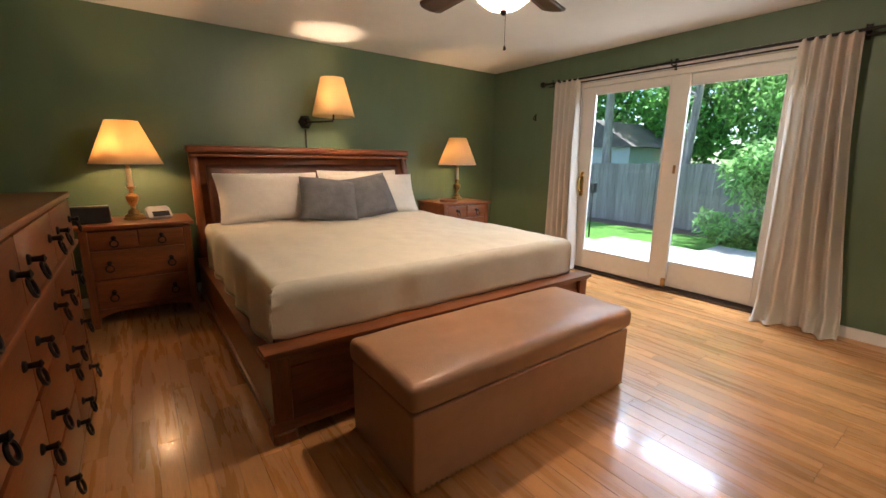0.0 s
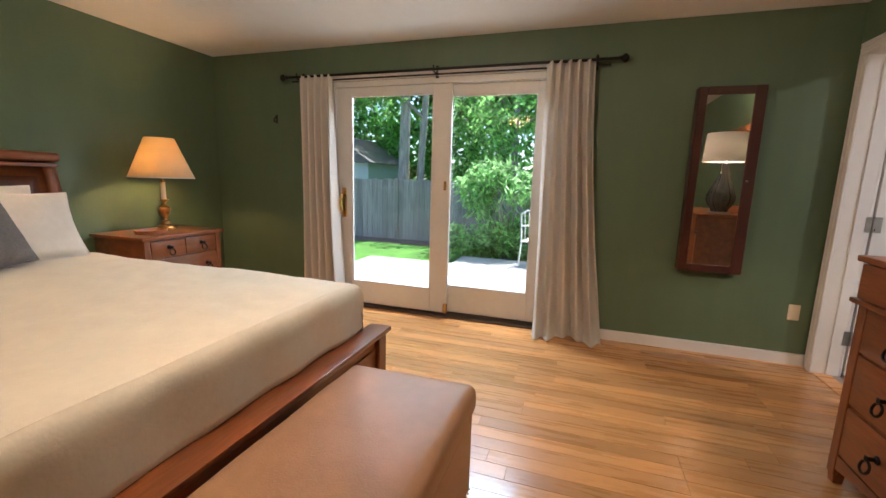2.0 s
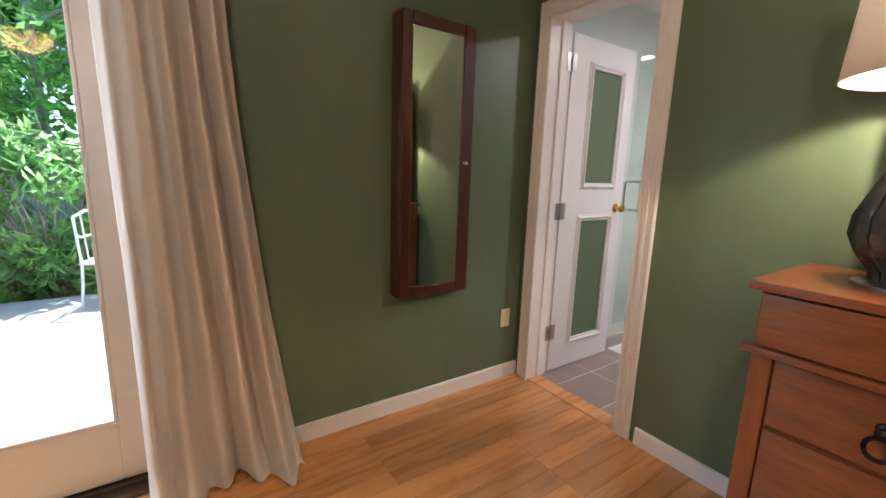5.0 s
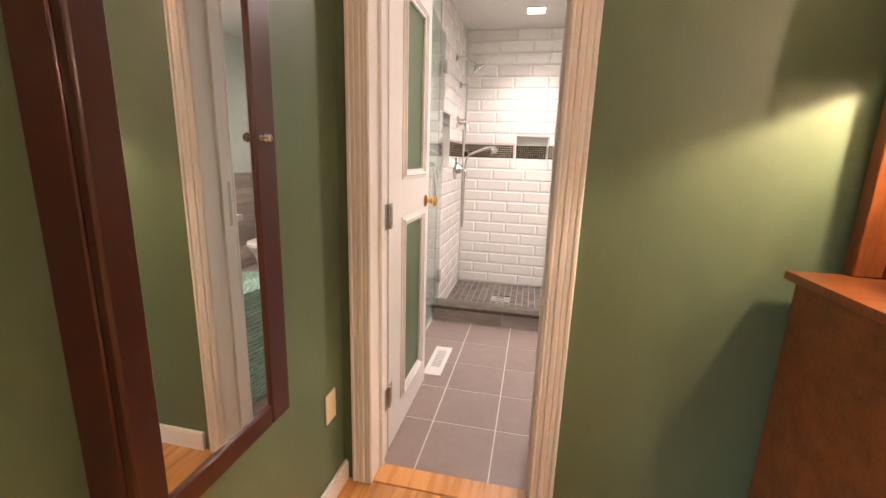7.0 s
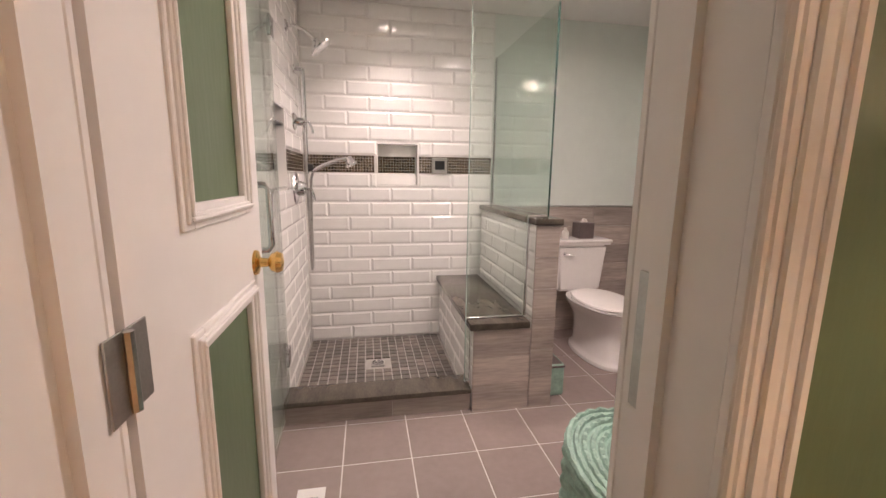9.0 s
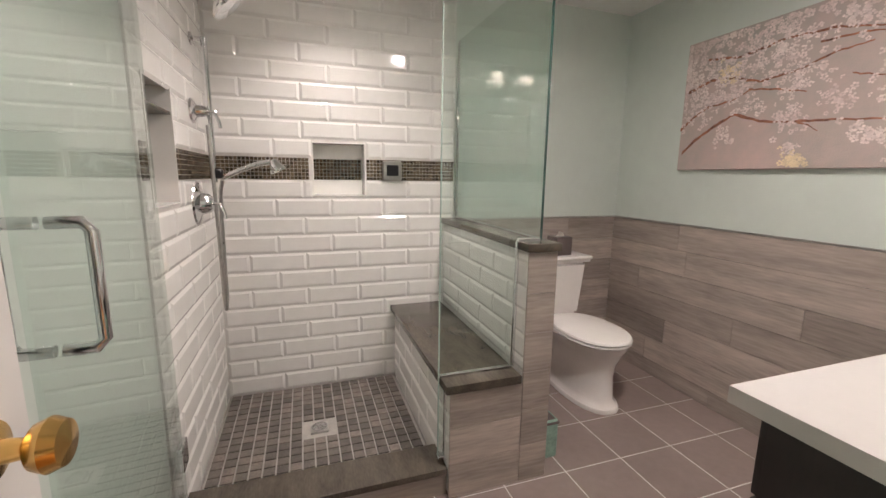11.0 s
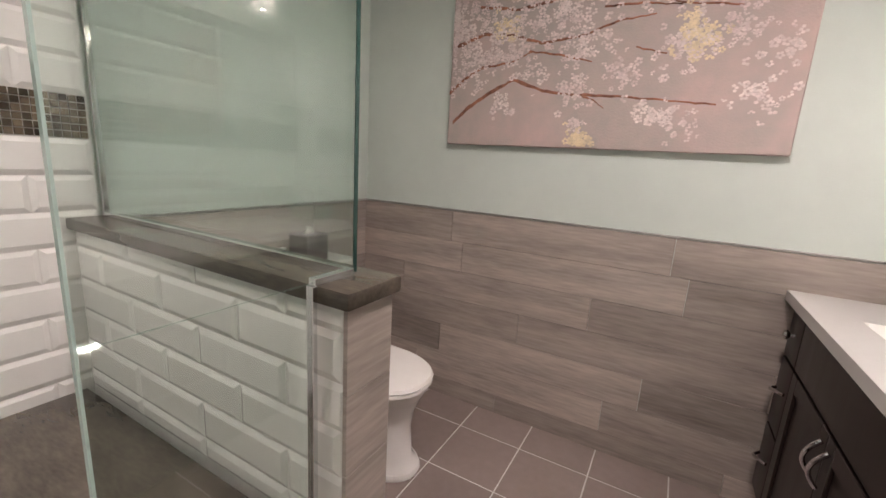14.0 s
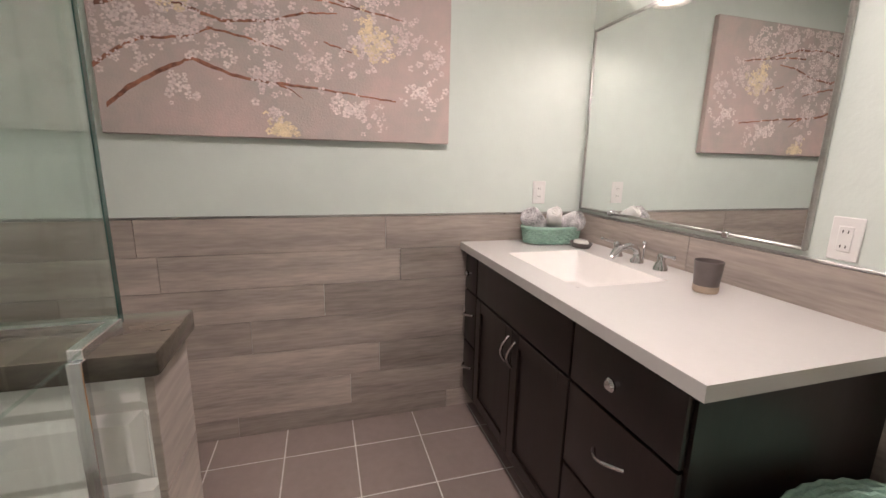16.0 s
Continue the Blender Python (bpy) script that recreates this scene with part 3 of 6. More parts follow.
def ring_pull(parent, x, y, z, r=0.024):
    """An iron post with a hanging ring, on a front at y that faces -y."""
    bm = lathe([(0.0, 0), (0.017, 0), (0.015, -0.006), (0.008, -0.01), (0.009, -0.03), (0.013, -0.036), (0.0, -0.042)], 12, axis="y")
    pts = [(r * math.sin(a), -0.028 - 0.006 * (1 - math.cos(a)), -0.012 - r + r * math.cos(a)) for a in [2 * math.pi * i / 16 for i in range(17)]]
    tube(bm, pts, 0.005, 6)
    bmesh.ops.translate(bm, verts=bm.verts, vec=(x, y, z))
    part("ring_pull", bm, IRON, parent, "dark iron ring pull")


def chest(name, place, rz, w, d, h, rows, label, category, group="", legs=0.10, top_bow=True, wood=CHERRY):
    """A case of drawers: rows are (z0, z1, number of drawers, proud)."""
    ob = thing(name, place, label, category, group, rz)
    hw = w / 2
    bm = boxes(((-hw + 0.02, 0.022, legs), (hw - 0.02, d, h - 0.026)))
    part("body", bm, wood, ob, smooth=False)
    bm = bm_new()
    add_box(bm, (-hw - 0.012, -0.018, h - 0.026), (hw + 0.012, d + 0.004, h), 0.007, 2)
    part("top", bm, wood, ob)
    for sx in (-1, 1):
        part("stile", boxes(((sx * (hw - 0.015), 0.004, 0.04), (sx * (hw - 0.065), 0.022, h - 0.027)), bev=0.003), CHERRYV, ob)
        for ya, yb in ((0.004, 0.055), (d - 0.055, d)):
            bm = bm_new()
            vs = bmesh.ops.create_cone(bm, cap_ends=True, segments=4, radius1=0.024, radius2=0.036, depth=legs, matrix=Matrix.Translation((sx * (hw - 0.04), (ya + yb) / 2, legs / 2)) @ Matrix.Rotation(math.pi / 4, 4, "Z"))
            part("leg", bm, CHERRYV, ob, smooth=False)
    bm = bm_new()
    grid(bm, 16, 1, lambda u, v: (-hw + 0.065 + (w - 0.13) * u, 0.008, legs + 0.035 - (1 - v) * (0.02 + 0.045 * abs(2 * u - 1) ** 3)))
    ap = part("apron", bm, wood, ob, smooth=False)
    md = ap.modifiers.new("thick", "SOLIDIFY")
    md.thickness = 0.016
    for z0, z1, n, proud in rows:
        span = w - 0.13 if not proud else w - 0.04
        for i in range(n):
            a = -span / 2 + span * i / n + 0.003
            b = -span / 2 + span * (i + 1) / n - 0.003
            yf = -0.012 if proud else 0.006
            bm = bm_new()
            add_box(bm, (a, yf, z0 + 0.004), (b, 0.03, z1 - 0.004), 0.005, 2)
            dr = part("drawer", bm, wood, ob)
            n_p = 2 if (b - a) > 0.5 and not (proud and n == 2) else 1
            for q in range(n_p):
                ring_pull(dr, a + (b - a) * (0.5 if n_p == 1 else (0.17, 0.83)[q]), yf, (z0 + z1) / 2 + 0.012)
        if proud:
            bm = bm_new()
            add_box(bm, (-hw - 0.008, -0.022, z0 - 0.022), (hw + 0.008, 0.024, z0), 0.008, 2)
            part("moulding", bm, wood, ob)
    return ob


ns = chest("nightstand", (-4.22, 4.68, 0), 0, 0.72, 0.55, 0.775, [(0.60, 0.735, 2, False), (0.375, 0.59, 1, False), (0.15, 0.365, 1, False)],
           "reddish brown wooden nightstand with iron ring pulls", "nightstand", "nightstands by the bed", legs=0.11)
ns2 = copy_thing(ns, pose(-0.985, 4.68, 0))
chest("dresser", (-4.475, 2.66, 0), 90, 1.80, 0.50, 1.10, [(0.865, 1.07, 3, True), (0.60, 0.835, 3, False), (0.35, 0.59, 3, False), (0.12, 0.34, 3, False)],
      "long reddish brown dresser with dark iron pulls", "dresser", legs=0.08)
chest("dresser", (-2.085, 0.50, 0), 180, 1.42, 0.46, 1.003, [(0.825, 0.975, 2, True), (0.605, 0.80, 1, False), (0.375, 0.60, 1, False), (0.14, 0.365, 1, False)],
      "reddish brown dresser with a lamp on it", "dresser", legs=0.10)

dm = thing("dresser_mirror", (-2.0, 0.05, 1.004), "wood-framed mirror standing on the dresser", "mirror")
bm = boxes(((-0.50, -0.02, 0.0), (-0.43, 0.02, 0.9)), ((0.43, -0.02, 0.0), (0.50, 0.02, 0.9)), ((-0.43, -0.02, 0.0), (0.43, 0.02, 0.07)), ((-0.43, -0.02, 0.83), (0.43, 0.02, 0.9)), bev=0.004)
part("mirror_frame", bm, CHERRYV, dm)
part("mirror_glass", boxes(((-0.43, -0.006, 0.07), (0.43, 0.006, 0.83))), MIRROR, dm, smooth=False)


def candle_lamp(place):
    """A turned brass candlestick lamp with an empire shade."""
    ob = thing("table_lamp", place, "lit brass candlestick lamp with a cream empire shade", "lamp", "bedside lamps")
    prof = [(0.0, 0), (0.078, 0.0), (0.078, 0.012), (0.066, 0.02), (0.062, 0.035), (0.04, 0.045), (0.036, 0.07), (0.018, 0.08), (0.014, 0.10), (0.03, 0.125), (0.042, 0.16), (0.044, 0.185), (0.03, 0.20), (0.015, 0.21), (0.013, 0.235), (0.032, 0.25), (0.034, 0.258), (0.012, 0.262), (0.0, 0.262)]
    part("base", lathe(prof, 28), ABRASS, ob)
    part("candle_tube", lathe([(0.0, 0.26), (0.019, 0.26), (0.019, 0.40), (0.0, 0.40)], 16), CANDLE, ob, "cream candle tube")
    bm = lathe([(0.24, 0.44), (0.108, 0.765)], 40)
    sh = part("shade", bm, CARD, ob, "cream cloth shade")
    md = sh.modifiers.new("thick", "SOLIDIFY")
    md.thickness = 0.002
    bm = tube(bm_new(), [(0.24 * math.cos(a), 0.24 * math.sin(a), 0.44) for a in [2 * math.pi * i / 40 for i in range(41)]], 0.004, 6)
    part("trim_ring", bm, LINEN, ob)
    bm = bm_new()
    for k in range(3):
        a = 2 * math.pi * k / 3
        tube(bm, [(0, 0, 0.74), (0.104 * math.cos(a), 0.104 * math.sin(a), 0.762)], 0.002, 5)
    part("shade_spider", bm, ABRASS, ob)
    part("socket", tube(bm_new(), [(0, 0, 0.40), (0, 0, 0.46)], 0.012, 10), ABRASS, ob)
    bm = lathe([(0.0, 0.47), (0.012, 0.475), (0.02, 0.50), (0.029, 0.535), (0.024, 0.565), (0.0, 0.58)], 14)
    b = part("light_bulb", bm, OPAL, ob)
    b.visible_shadow = False
    return ob


candle_lamp((-4.225, 5.0, 0.776))
candle_lamp((-0.90, 5.0, 0.776))

sc = thing("wall_lamp", (-2.69, NY, 1.64), "lit swing-arm wall lamp with a cream shade", "lamp")
bm = lathe([(0.0, -0.001), (0.072, -0.001), (0.072, -0.012), (0.055, -0.022), (0.05, -0.03), (0.02, -0.036), (0.016, -0.06), (0.0, -0.06)], 6, axis="y")
part("back_plate", bm, IRON, sc, "hexagonal dark bronze plate", False)
bm = tube(bm_new(), [(0, -0.05, 0), (0.04, -0.09, 0), (0.10, -0.20, 0.0), (0.16, -0.36, 0.0), (0.16, -0.385, 0.012), (0.16, -0.39, 0.07)], 0.009, 8)
lathe([(0.0, -0.03), (0.016, -0.03), (0.02, 0.0), (0.016, 0.03), (0.0, 0.03)], 12, bm, (0.0, -0.06))
part("swing_arm", bm, IRON, sc)
part("cord_cover", boxes(((-0.008, -0.014, -0.95), (0.008, -0.001, -0.07)), bev=0.002), IRON, sc)
bm = lathe([(0.205, 0.04), (0.112, 0.40)], 40)
bmesh.ops.translate(bm, verts=bm.verts, vec=(0.16, -0.39, 0))
sh = part("shade", bm, CARD, sc, "cream cloth shade")
sh.modifiers.new("thick", "SOLIDIFY").thickness = 0.002
bm = lathe([(0.0, 0.07), (0.016, 0.072), (0.016, 0.11), (0.014, 0.115), (0.028, 0.17), (0.022, 0.20), (0.0, 0.21)], 14, centre=(0.16, -0.39))
part("light_bulb", bm, OPAL, sc).visible_shadow = False

# ceiling fan
fan = thing("ceiling_fan", (-2.53, 2.57, H), "dark ceiling fan with a lit glass bowl", "ceiling fan")
part("canopy", lathe([(0.0, 0.0), (0.075, 0.0), (0.07, -0.03), (0.03, -0.05), (0.0, -0.05)], 24), IRON, fan)
part("motor", lathe([(0.0, -0.05), (0.04, -0.055), (0.11, -0.08), (0.125, -0.12), (0.125, -0.17), (0.10, -0.20), (0.07, -0.21), (0.0, -0.21)], 28), IRON, fan, "dark bronze motor housing")
for k in range(5):
    a = radians(90 + 72 * k)
    R = Matrix.Rotation(a, 4, "Z") @ Matrix.Translation((0, 0, -0.205)) @ Matrix.Rotation(radians(10), 4, "X")
    bm = bm_new()

    def blade(u, v):
        w = 0.056 + 0.03 * u
        e = math.sqrt(max(0.0, 1 - max(0, (u - 0.9) / 0.1) ** 2)) if u > 0.9 else 1
        return (0.19 + 0.53 * u, (v - 0.5) * 2 * w * max(e, 0.35), 0)

    grid(bm, 24, 4, blade)
    bmesh.ops.transform(bm, matrix=R, verts=bm.verts)
    bl = part("blade", bm, BLADE, fan)
    bl.modifiers.new("thick", "SOLIDIFY").thickness = 0.008
    bm = boxes(((0.09, -0.02, 0.004), (0.25, 0.02, 0.012)), bev=0.003)
    bmesh.ops.transform(bm, matrix=R, verts=bm.verts)
    part("blade_arm", bm, IRON, bl)
bm = lathe([(0.165, -0.262), (0.16, -0.30), (0.135, -0.345), (0.09, -0.38), (0.04, -0.396), (0.013, -0.40)], 36)
bo = part("glass_bowl", bm, BOWL, fan, "lit frosted glass bowl")
bo.modifiers.new("thick", "SOLIDIFY").thickness = 0.003
bo.visible_shadow = False
part("bowl_fitting", lathe([(0.0, -0.21), (0.06, -0.21), (0.06, -0.24), (0.168, -0.25), (0.168, -0.262), (0.0, -0.262)], 32), IRON, fan)
bm = lathe([(0.0, -0.396), (0.02, -0.397), (0.018, -0.41), (0.009, -0.42), (0.0, -0.424)], 14)
part("finial", bm, IRON, fan)
bm = tube(bm_new(), [(0.015, 0.0, -0.41), (0.016, 0.0, -0.57)], 0.0016, 5)
lathe([(0.0, -0.59), (0.007, -0.588), (0.008, -0.575), (0.004, -0.565), (0.0, -0.564)], 8, bm, (0.016, 0.0))
part("pull_chain", bm, IRON, fan)

# bed
bed = thing("bed", (-2.69, 3.9, 0), "dark wooden sleigh bed with a leather headboard", "bed")
X0, X1, YF, YH = -1.12, 1.16, -1.31, 1.15


def sleigh(v):
    """Depth of the headboard's curve at height fraction v."""
    return 0.05 * v + 0.16 * max(0, v - 0.55) ** 2 * 2.2


bm = bm_new()
grid(bm, 2, 24, lambda u, v: (-1.075 + 2.16 * u, YH + sleigh(v), 0.28 + 1.04 * v))
hb = part("headboard", bm, CHERRY, bed)
hb.modifiers.new("thick", "SOLIDIFY").thickness = 0.03
bm = bm_new()
grid(bm, 40, 20, lambda u, v: (-0.98 + 1.97 * u, YH - 0.022 + sleigh(0.06 + 0.84 * v) - 0.006 * math.sin(math.pi * u) * math.sin(math.pi * v), 0.34 + 0.87 * v))
pn = part("leather_panel", bm, LEATHER_D, bed, "brown leather headboard panel")
pn.modifiers.new("thick", "SOLIDIFY").thickness = 0.02
for sx in (-1.10, 1.045):
    bm = bm_new()
    vs = grid(bm, 1, 24, lambda u, v: (sx + 0.065 * u, YH - 0.035 + sleigh(v), 0.0 + 1.33 * v))
    po = part("bed_post", bm, CHERRYV, bed)
    md = po.modifiers.new("thick", "SOLIDIFY")
    md.thickness, md.offset = 0.08, -1
bm = bm_new()
add_box(bm, (-1.12, YH + 0.035, 1.31), (1.13, YH + 0.16, 1.375), 0.028, 4)
add_box(bm, (-1.09, YH + 0.012, 1.275), (1.10, YH + 0.07, 1.30), 0.008, 2)
part("top_rail", bm, CHERRY, bed)
for s, xx in ((-1, X0), (1, X1)):
    bm = bm_new()
    add_box(bm, (xx, YF + 0.08, 0.10), (xx - s * 0.035, YH, 0.36), 0.004)
    add_box(bm, (xx + s * 0.012, YF + 0.05, 0.36), (xx - s * 0.09, YH, 0.385), 0.007, 2)
    add_box(bm, (xx + s * 0.012, YF + 0.08, 0.05), (xx - s * 0.03, YH, 0.10), 0.006, 2)
    part("side_rail", bm, CHERRY, bed)
bm = bm_new()
add_box(bm, (X0 + 0.02, YF + 0.035, 0.10), (X1 - 0.02, YF + 0.075, 0.41), 0.003)
add_box(bm, (X0 + 0.05, YF + 0.028, 0.16), (X1 - 0.05, YF + 0.035, 0.35), 0.003)
part("footboard", bm, CHERRY, bed)
bm = bm_new()
add_box(bm, (X0 - 0.025, YF - 0.012, 0.425), (X1 + 0.025, YF + 0.115, 0.45), 0.006, 2)
add_box(bm, (X0 - 0.012, YF + 0.002, 0.41), (X1 + 0.012, YF + 0.10, 0.426), 0.004)
part("foot_rail_cap", bm, CHERRY, bed)
bm = bm_new()
add_box(bm, (X0 - 0.015, YF + 0.0, 0.05), (X1 + 0.015, YF + 0.06, 0.105), 0.01, 2)
part("plinth", bm, CHERRY, bed)
for sx in (X0, X1 - 0.085):
    part("corner_post", boxes(((sx, YF + 0.006, 0.0), (sx + 0.085, YF + 0.09, 0.41)), bev=0.006), CHERRYV, bed)
    part("foot", boxes(((sx - 0.012, YF - 0.008, 0.0), (sx + 0.097, YF + 0.10, 0.055)), bev=0.008), CHERRYV, bed)
bm = bm_new()
add_box(bm, (-1.02, YF + 0.13, 0.30), (1.01, YH - 0.01, 0.69), 0.07, 4)
solid_m = part("mattress", bm, LINEN, bed, "white mattress")

bl_ob = thing("bedspread", (-2.69, 3.9, 0.70), "cream matelasse bedspread hanging over the mattress", "bedspread")
BX0, BX1, BY0, BY1, BZ = -1.04, 1.03, -1.19, 0.92, 0.015


def spread(u, v):
    """A sheet of cloth laid over the mattress, with hanging sides and foot."""
    side, foot = 0.36, 0.30
    sx = BX0 - side + (BX1 - BX0 + 2 * side) * u
    sy = BY0 - foot + (BY1 - BY0 + foot) * v
    ox = max(0, BX0 - sx) - max(0, sx - BX1)
    oy = max(0, BY0 - sy)
    drop = max(abs(ox), oy) if min(abs(ox), oy) == 0 else math.hypot(abs(ox), oy) * 0.92
    x, y = min(max(sx, BX0), BX1), max(sy, BY0)
    r = 0.07
    out = r * math.sin(min(drop / r, 1.57)) if drop else 0
    fall = (r * (1 - math.cos(min(drop / r, 1.57))) + max(0, drop - 1.57 * r)) if drop else 0
    if drop:
        wave = 0.018 * math.sin(16 * (x + y) + 2 * rnd(x * 3, y * 3)) * min(1, drop / 0.2)
        if abs(ox) > 0:
            x -= math.copysign(1, ox) * (out * 0.7 + wave * 0.7 - 0.01)
        if oy > 0:
            y -= out * 0.6 + wave * 0.35 - 0.02
    z = BZ - fall + 0.014 * rnd(x * 2.2, y * 2.2, 1) + 0.005 * rnd(x * 9, y * 9, 5)
    if oy > 0 and abs(ox) == 0:
        z = max(z, -0.245)
    return (x, y, z)


bm = bm_new()
grid(bm, 110, 100, spread)
bs = part("cloth", bm, BLANKET, bl_ob)
bs.modifiers.new("thick", "SOLIDIFY").thickness = 0.008
bm = bm_new()
for i in range(70):
    p = spread(0.0, 0.1 + 0.9 * i / 70)
    add_box(bm, (p[0] - 0.004, p[1] - 0.009, p[2] - 0.018), (p[0] + 0.004, p[1] + 0.009, p[2] + 0.004), 0.003)
part("scalloped_edge", bm, BLANKET, bl_ob)["kind"] = "stuff"


def pillow(place, w, h, t, tilt, material, label, category="pillow", group="", rz=0, roll=0, ear=0.05):
    """A stuffed pillow leaning back by tilt degrees, its lower edge at place."""
    ob = thing("pillow", place, label, category, group)
    ob.matrix_world = pose(*place, 90 - tilt, roll, rz)
    bm = bm_new()
    for s in (-1, 1):
        def f(u, v):
            a, b = 2 * u - 1, 2 * v - 1
            e = max(0.0, (1 - abs(a) ** 2.6) * (1 - abs(b) ** 2.6))
            pinch = 1 - ear * ((1 - a * a) * abs(b) ** 3 * 0 + (1 - abs(a) ** 4) * 0.5 * abs(b) ** 6)
            px = a * w / 2 * (1 - ear * (1 - b * b) * abs(a) ** 5)
            py = b * h / 2 * (1 - ear * (1 - a * a) * abs(b) ** 5)
            return (px, py + h / 2, s * t / 2 * e ** 0.42 + s * 0.008 * rnd(a * 3 + s, b * 3, place[0]) * e)
        grid(bm, 30, 24, f)
    bmesh.ops.remove_doubles(bm, verts=bm.verts, dist=0.0008)
    bmesh.ops.recalc_face_normals(bm, faces=bm.faces)
    part("cover", bm, material, ob)
    bm = bm_new()
    pts = []
    for i in range(81):
        q = i / 80 * 4
        k, fr = int(q) % 4, q - int(q)
        a, b = ((-1 + 2 * fr, -1), (1, -1 + 2 * fr), (1 - 2 * fr, 1), (-1, 1 - 2 * fr))[k]
        pts.append((a * w / 2 * (1 - ear * (1 - b * b) * abs(a) ** 5), b * h / 2 * (1 - ear * (1 - a * a) * abs(b) ** 5) + h / 2, 0))
    tube(bm, pts, 0.006, 6)
    part("piping", bm, material, ob)
    return ob


TOPZ = 0.722
pillow((-3.20, 4.70, TOPZ), 0.90, 0.45, 0.24, 24, LINEN, "white linen pillow propped against the headboard", group="white pillows", rz=2)
pillow((-2.20, 4.66, TOPZ), 0.95, 0.43, 0.23, 26, LINEN, "white linen pillow propped against the headboard", group="white pillows", rz=-4)
pillow((-2.25, 4.87, TOPZ), 0.90, 0.45, 0.16, 18, LINEN, "white linen pillow propped against the headboard", group="white pillows")
pillow((-2.80, 4.44, TOPZ), 0.52, 0.42, 0.23, 32, SLATE_C, "slate grey square cushion on the bed", "cushion", "grey cushions", rz=-8, roll=7)
pillow((-2.30, 4.50, TOPZ), 0.50, 0.43, 0.22, 28, SLATE_C, "slate grey square cushion on the bed", "cushion", "grey cushions", rz=3, roll=-8)

# bench
bn = thing("storage_bench", (-2.755, 2.235, 0), "tan leather storage bench at the foot of the bed", "bench")
bm = bm_new()
add_box(bm, (-0.72, -0.265, 0.012), (0.715, 0.262, 0.355), 0.012, 3)
part("body", bm, LEATHER, bn)
bm = bm_new()
add_box(bm, (-0.735, -0.28, 0.362), (0.73, 0.275, 0.475), 0.045, 5)
bmesh.ops.subdivide_edges(bm, edges=[e for e in bm.edges if e.calc_length() > 0.3], cuts=24, use_grid_fill=True)
for v in bm.verts:
    if v.co.z > 0.43:
        ex = max(0, 1 - (abs(v.co.x) / 0.72) ** 4) * max(0, 1 - (abs(v.co.y) / 0.27) ** 4)
        v.co.z += 0.022 * ex + 0.005 * rnd(v.co.x * 5, v.co.y * 7, 3)
part("lid", bm, LEATHER, bn, "padded leather lid")
bm = bm_new()
for i in range(58):
    x = -0.71 + 1.415 * i / 57
    bmesh.ops.create_icosphere(bm, subdivisions=1, radius=0.0065, matrix=Matrix.Translation((x, -0.266, 0.024)))
part("nail_trim", bm, ABRASS, bn, "row of brass nail heads")
for fx in (-0.66, 0.655):
    part("foot", boxes(((fx - 0.03, -0.23, 0.0), (fx + 0.03, 0.23, 0.014)), bev=0.003), BLACK, bn)

# mirror cabinet
mc = thing("mirror_cabinet", (0, 0.708, 0.648), "dark mahogany wall cabinet with a mirror door", "cabinet")
bm = boxes(((-0.075, -0.212, 0.0), (-0.001, 0.195, 1.30)), bev=0.003)
part("body", bm, MAHOG, mc)
bm = boxes(((-0.10, -0.212, 0.0), (-0.077, -0.140, 1.30)), ((-0.10, 0.140, 0.0), (-0.077, 0.195, 1.30)), ((-0.10, -0.140, 0.0), (-0.077, 0.140, 0.055)), ((-0.10, -0.140, 1.245), (-0.077, 0.140, 1.30)), bev=0.005)
dr = part("cabinet_door", bm, MAHOG, mc)
part("mirror_glass", boxes(((-0.092, -0.140, 0.055), (-0.08, 0.140, 1.245))), MIRROR, dr, smooth=False)
bm = lathe([(0.0, -0.10), (0.008, -0.101), (0.006, -0.108), (0.011, -0.114), (0.008, -0.122), (0.0, -0.123)], 12, axis="x")
bmesh.ops.translate(bm, verts=bm.verts, vec=(0, -0.160, 0.66))
part("cabinet_knob", bm, CHROME, dr, "small chrome knob")


def plate_outlet(place, rz, material, label, sockets=False):
    ob = thing("wall_plate", place, label, "outlet", rz=rz)
    part("plate", boxes(((-0.036, -0.006, -0.058), (0.036, -0.0005, 0.058)), bev=0.004), material, ob)
    if sockets:
        part("socket_insert", boxes(((-0.017, -0.009, -0.034), (0.017, -0.005, 0.034)), bev=0.002), material, ob)
        for sx in (-1, 1):
            for sz in (-0.02, 0.02):
                part("slot", boxes(((sx * 0.006 - 0.0012, -0.0096, sz - 0.004), (sx * 0.006 + 0.0012, -0.0088, sz + 0.004))), BLACK, ob, smooth=False)
    return ob


plate_outlet((0, 0.11, 0.39), -90, PLATE, "ivory blank plate on the green wall")
plate_outlet((-0.30, NY, 0.35), 0, PLATE, "ivory outlet plate low on the green wall")
plate_outlet((-1.43, -T, 1.12), 0, WPLATE, "white outlet plate beside the vanity mirror", True)
plate_outlet((BW, -0.40, 1.155), 90, WPLATE, "white outlet plate above the vanity basket", True)

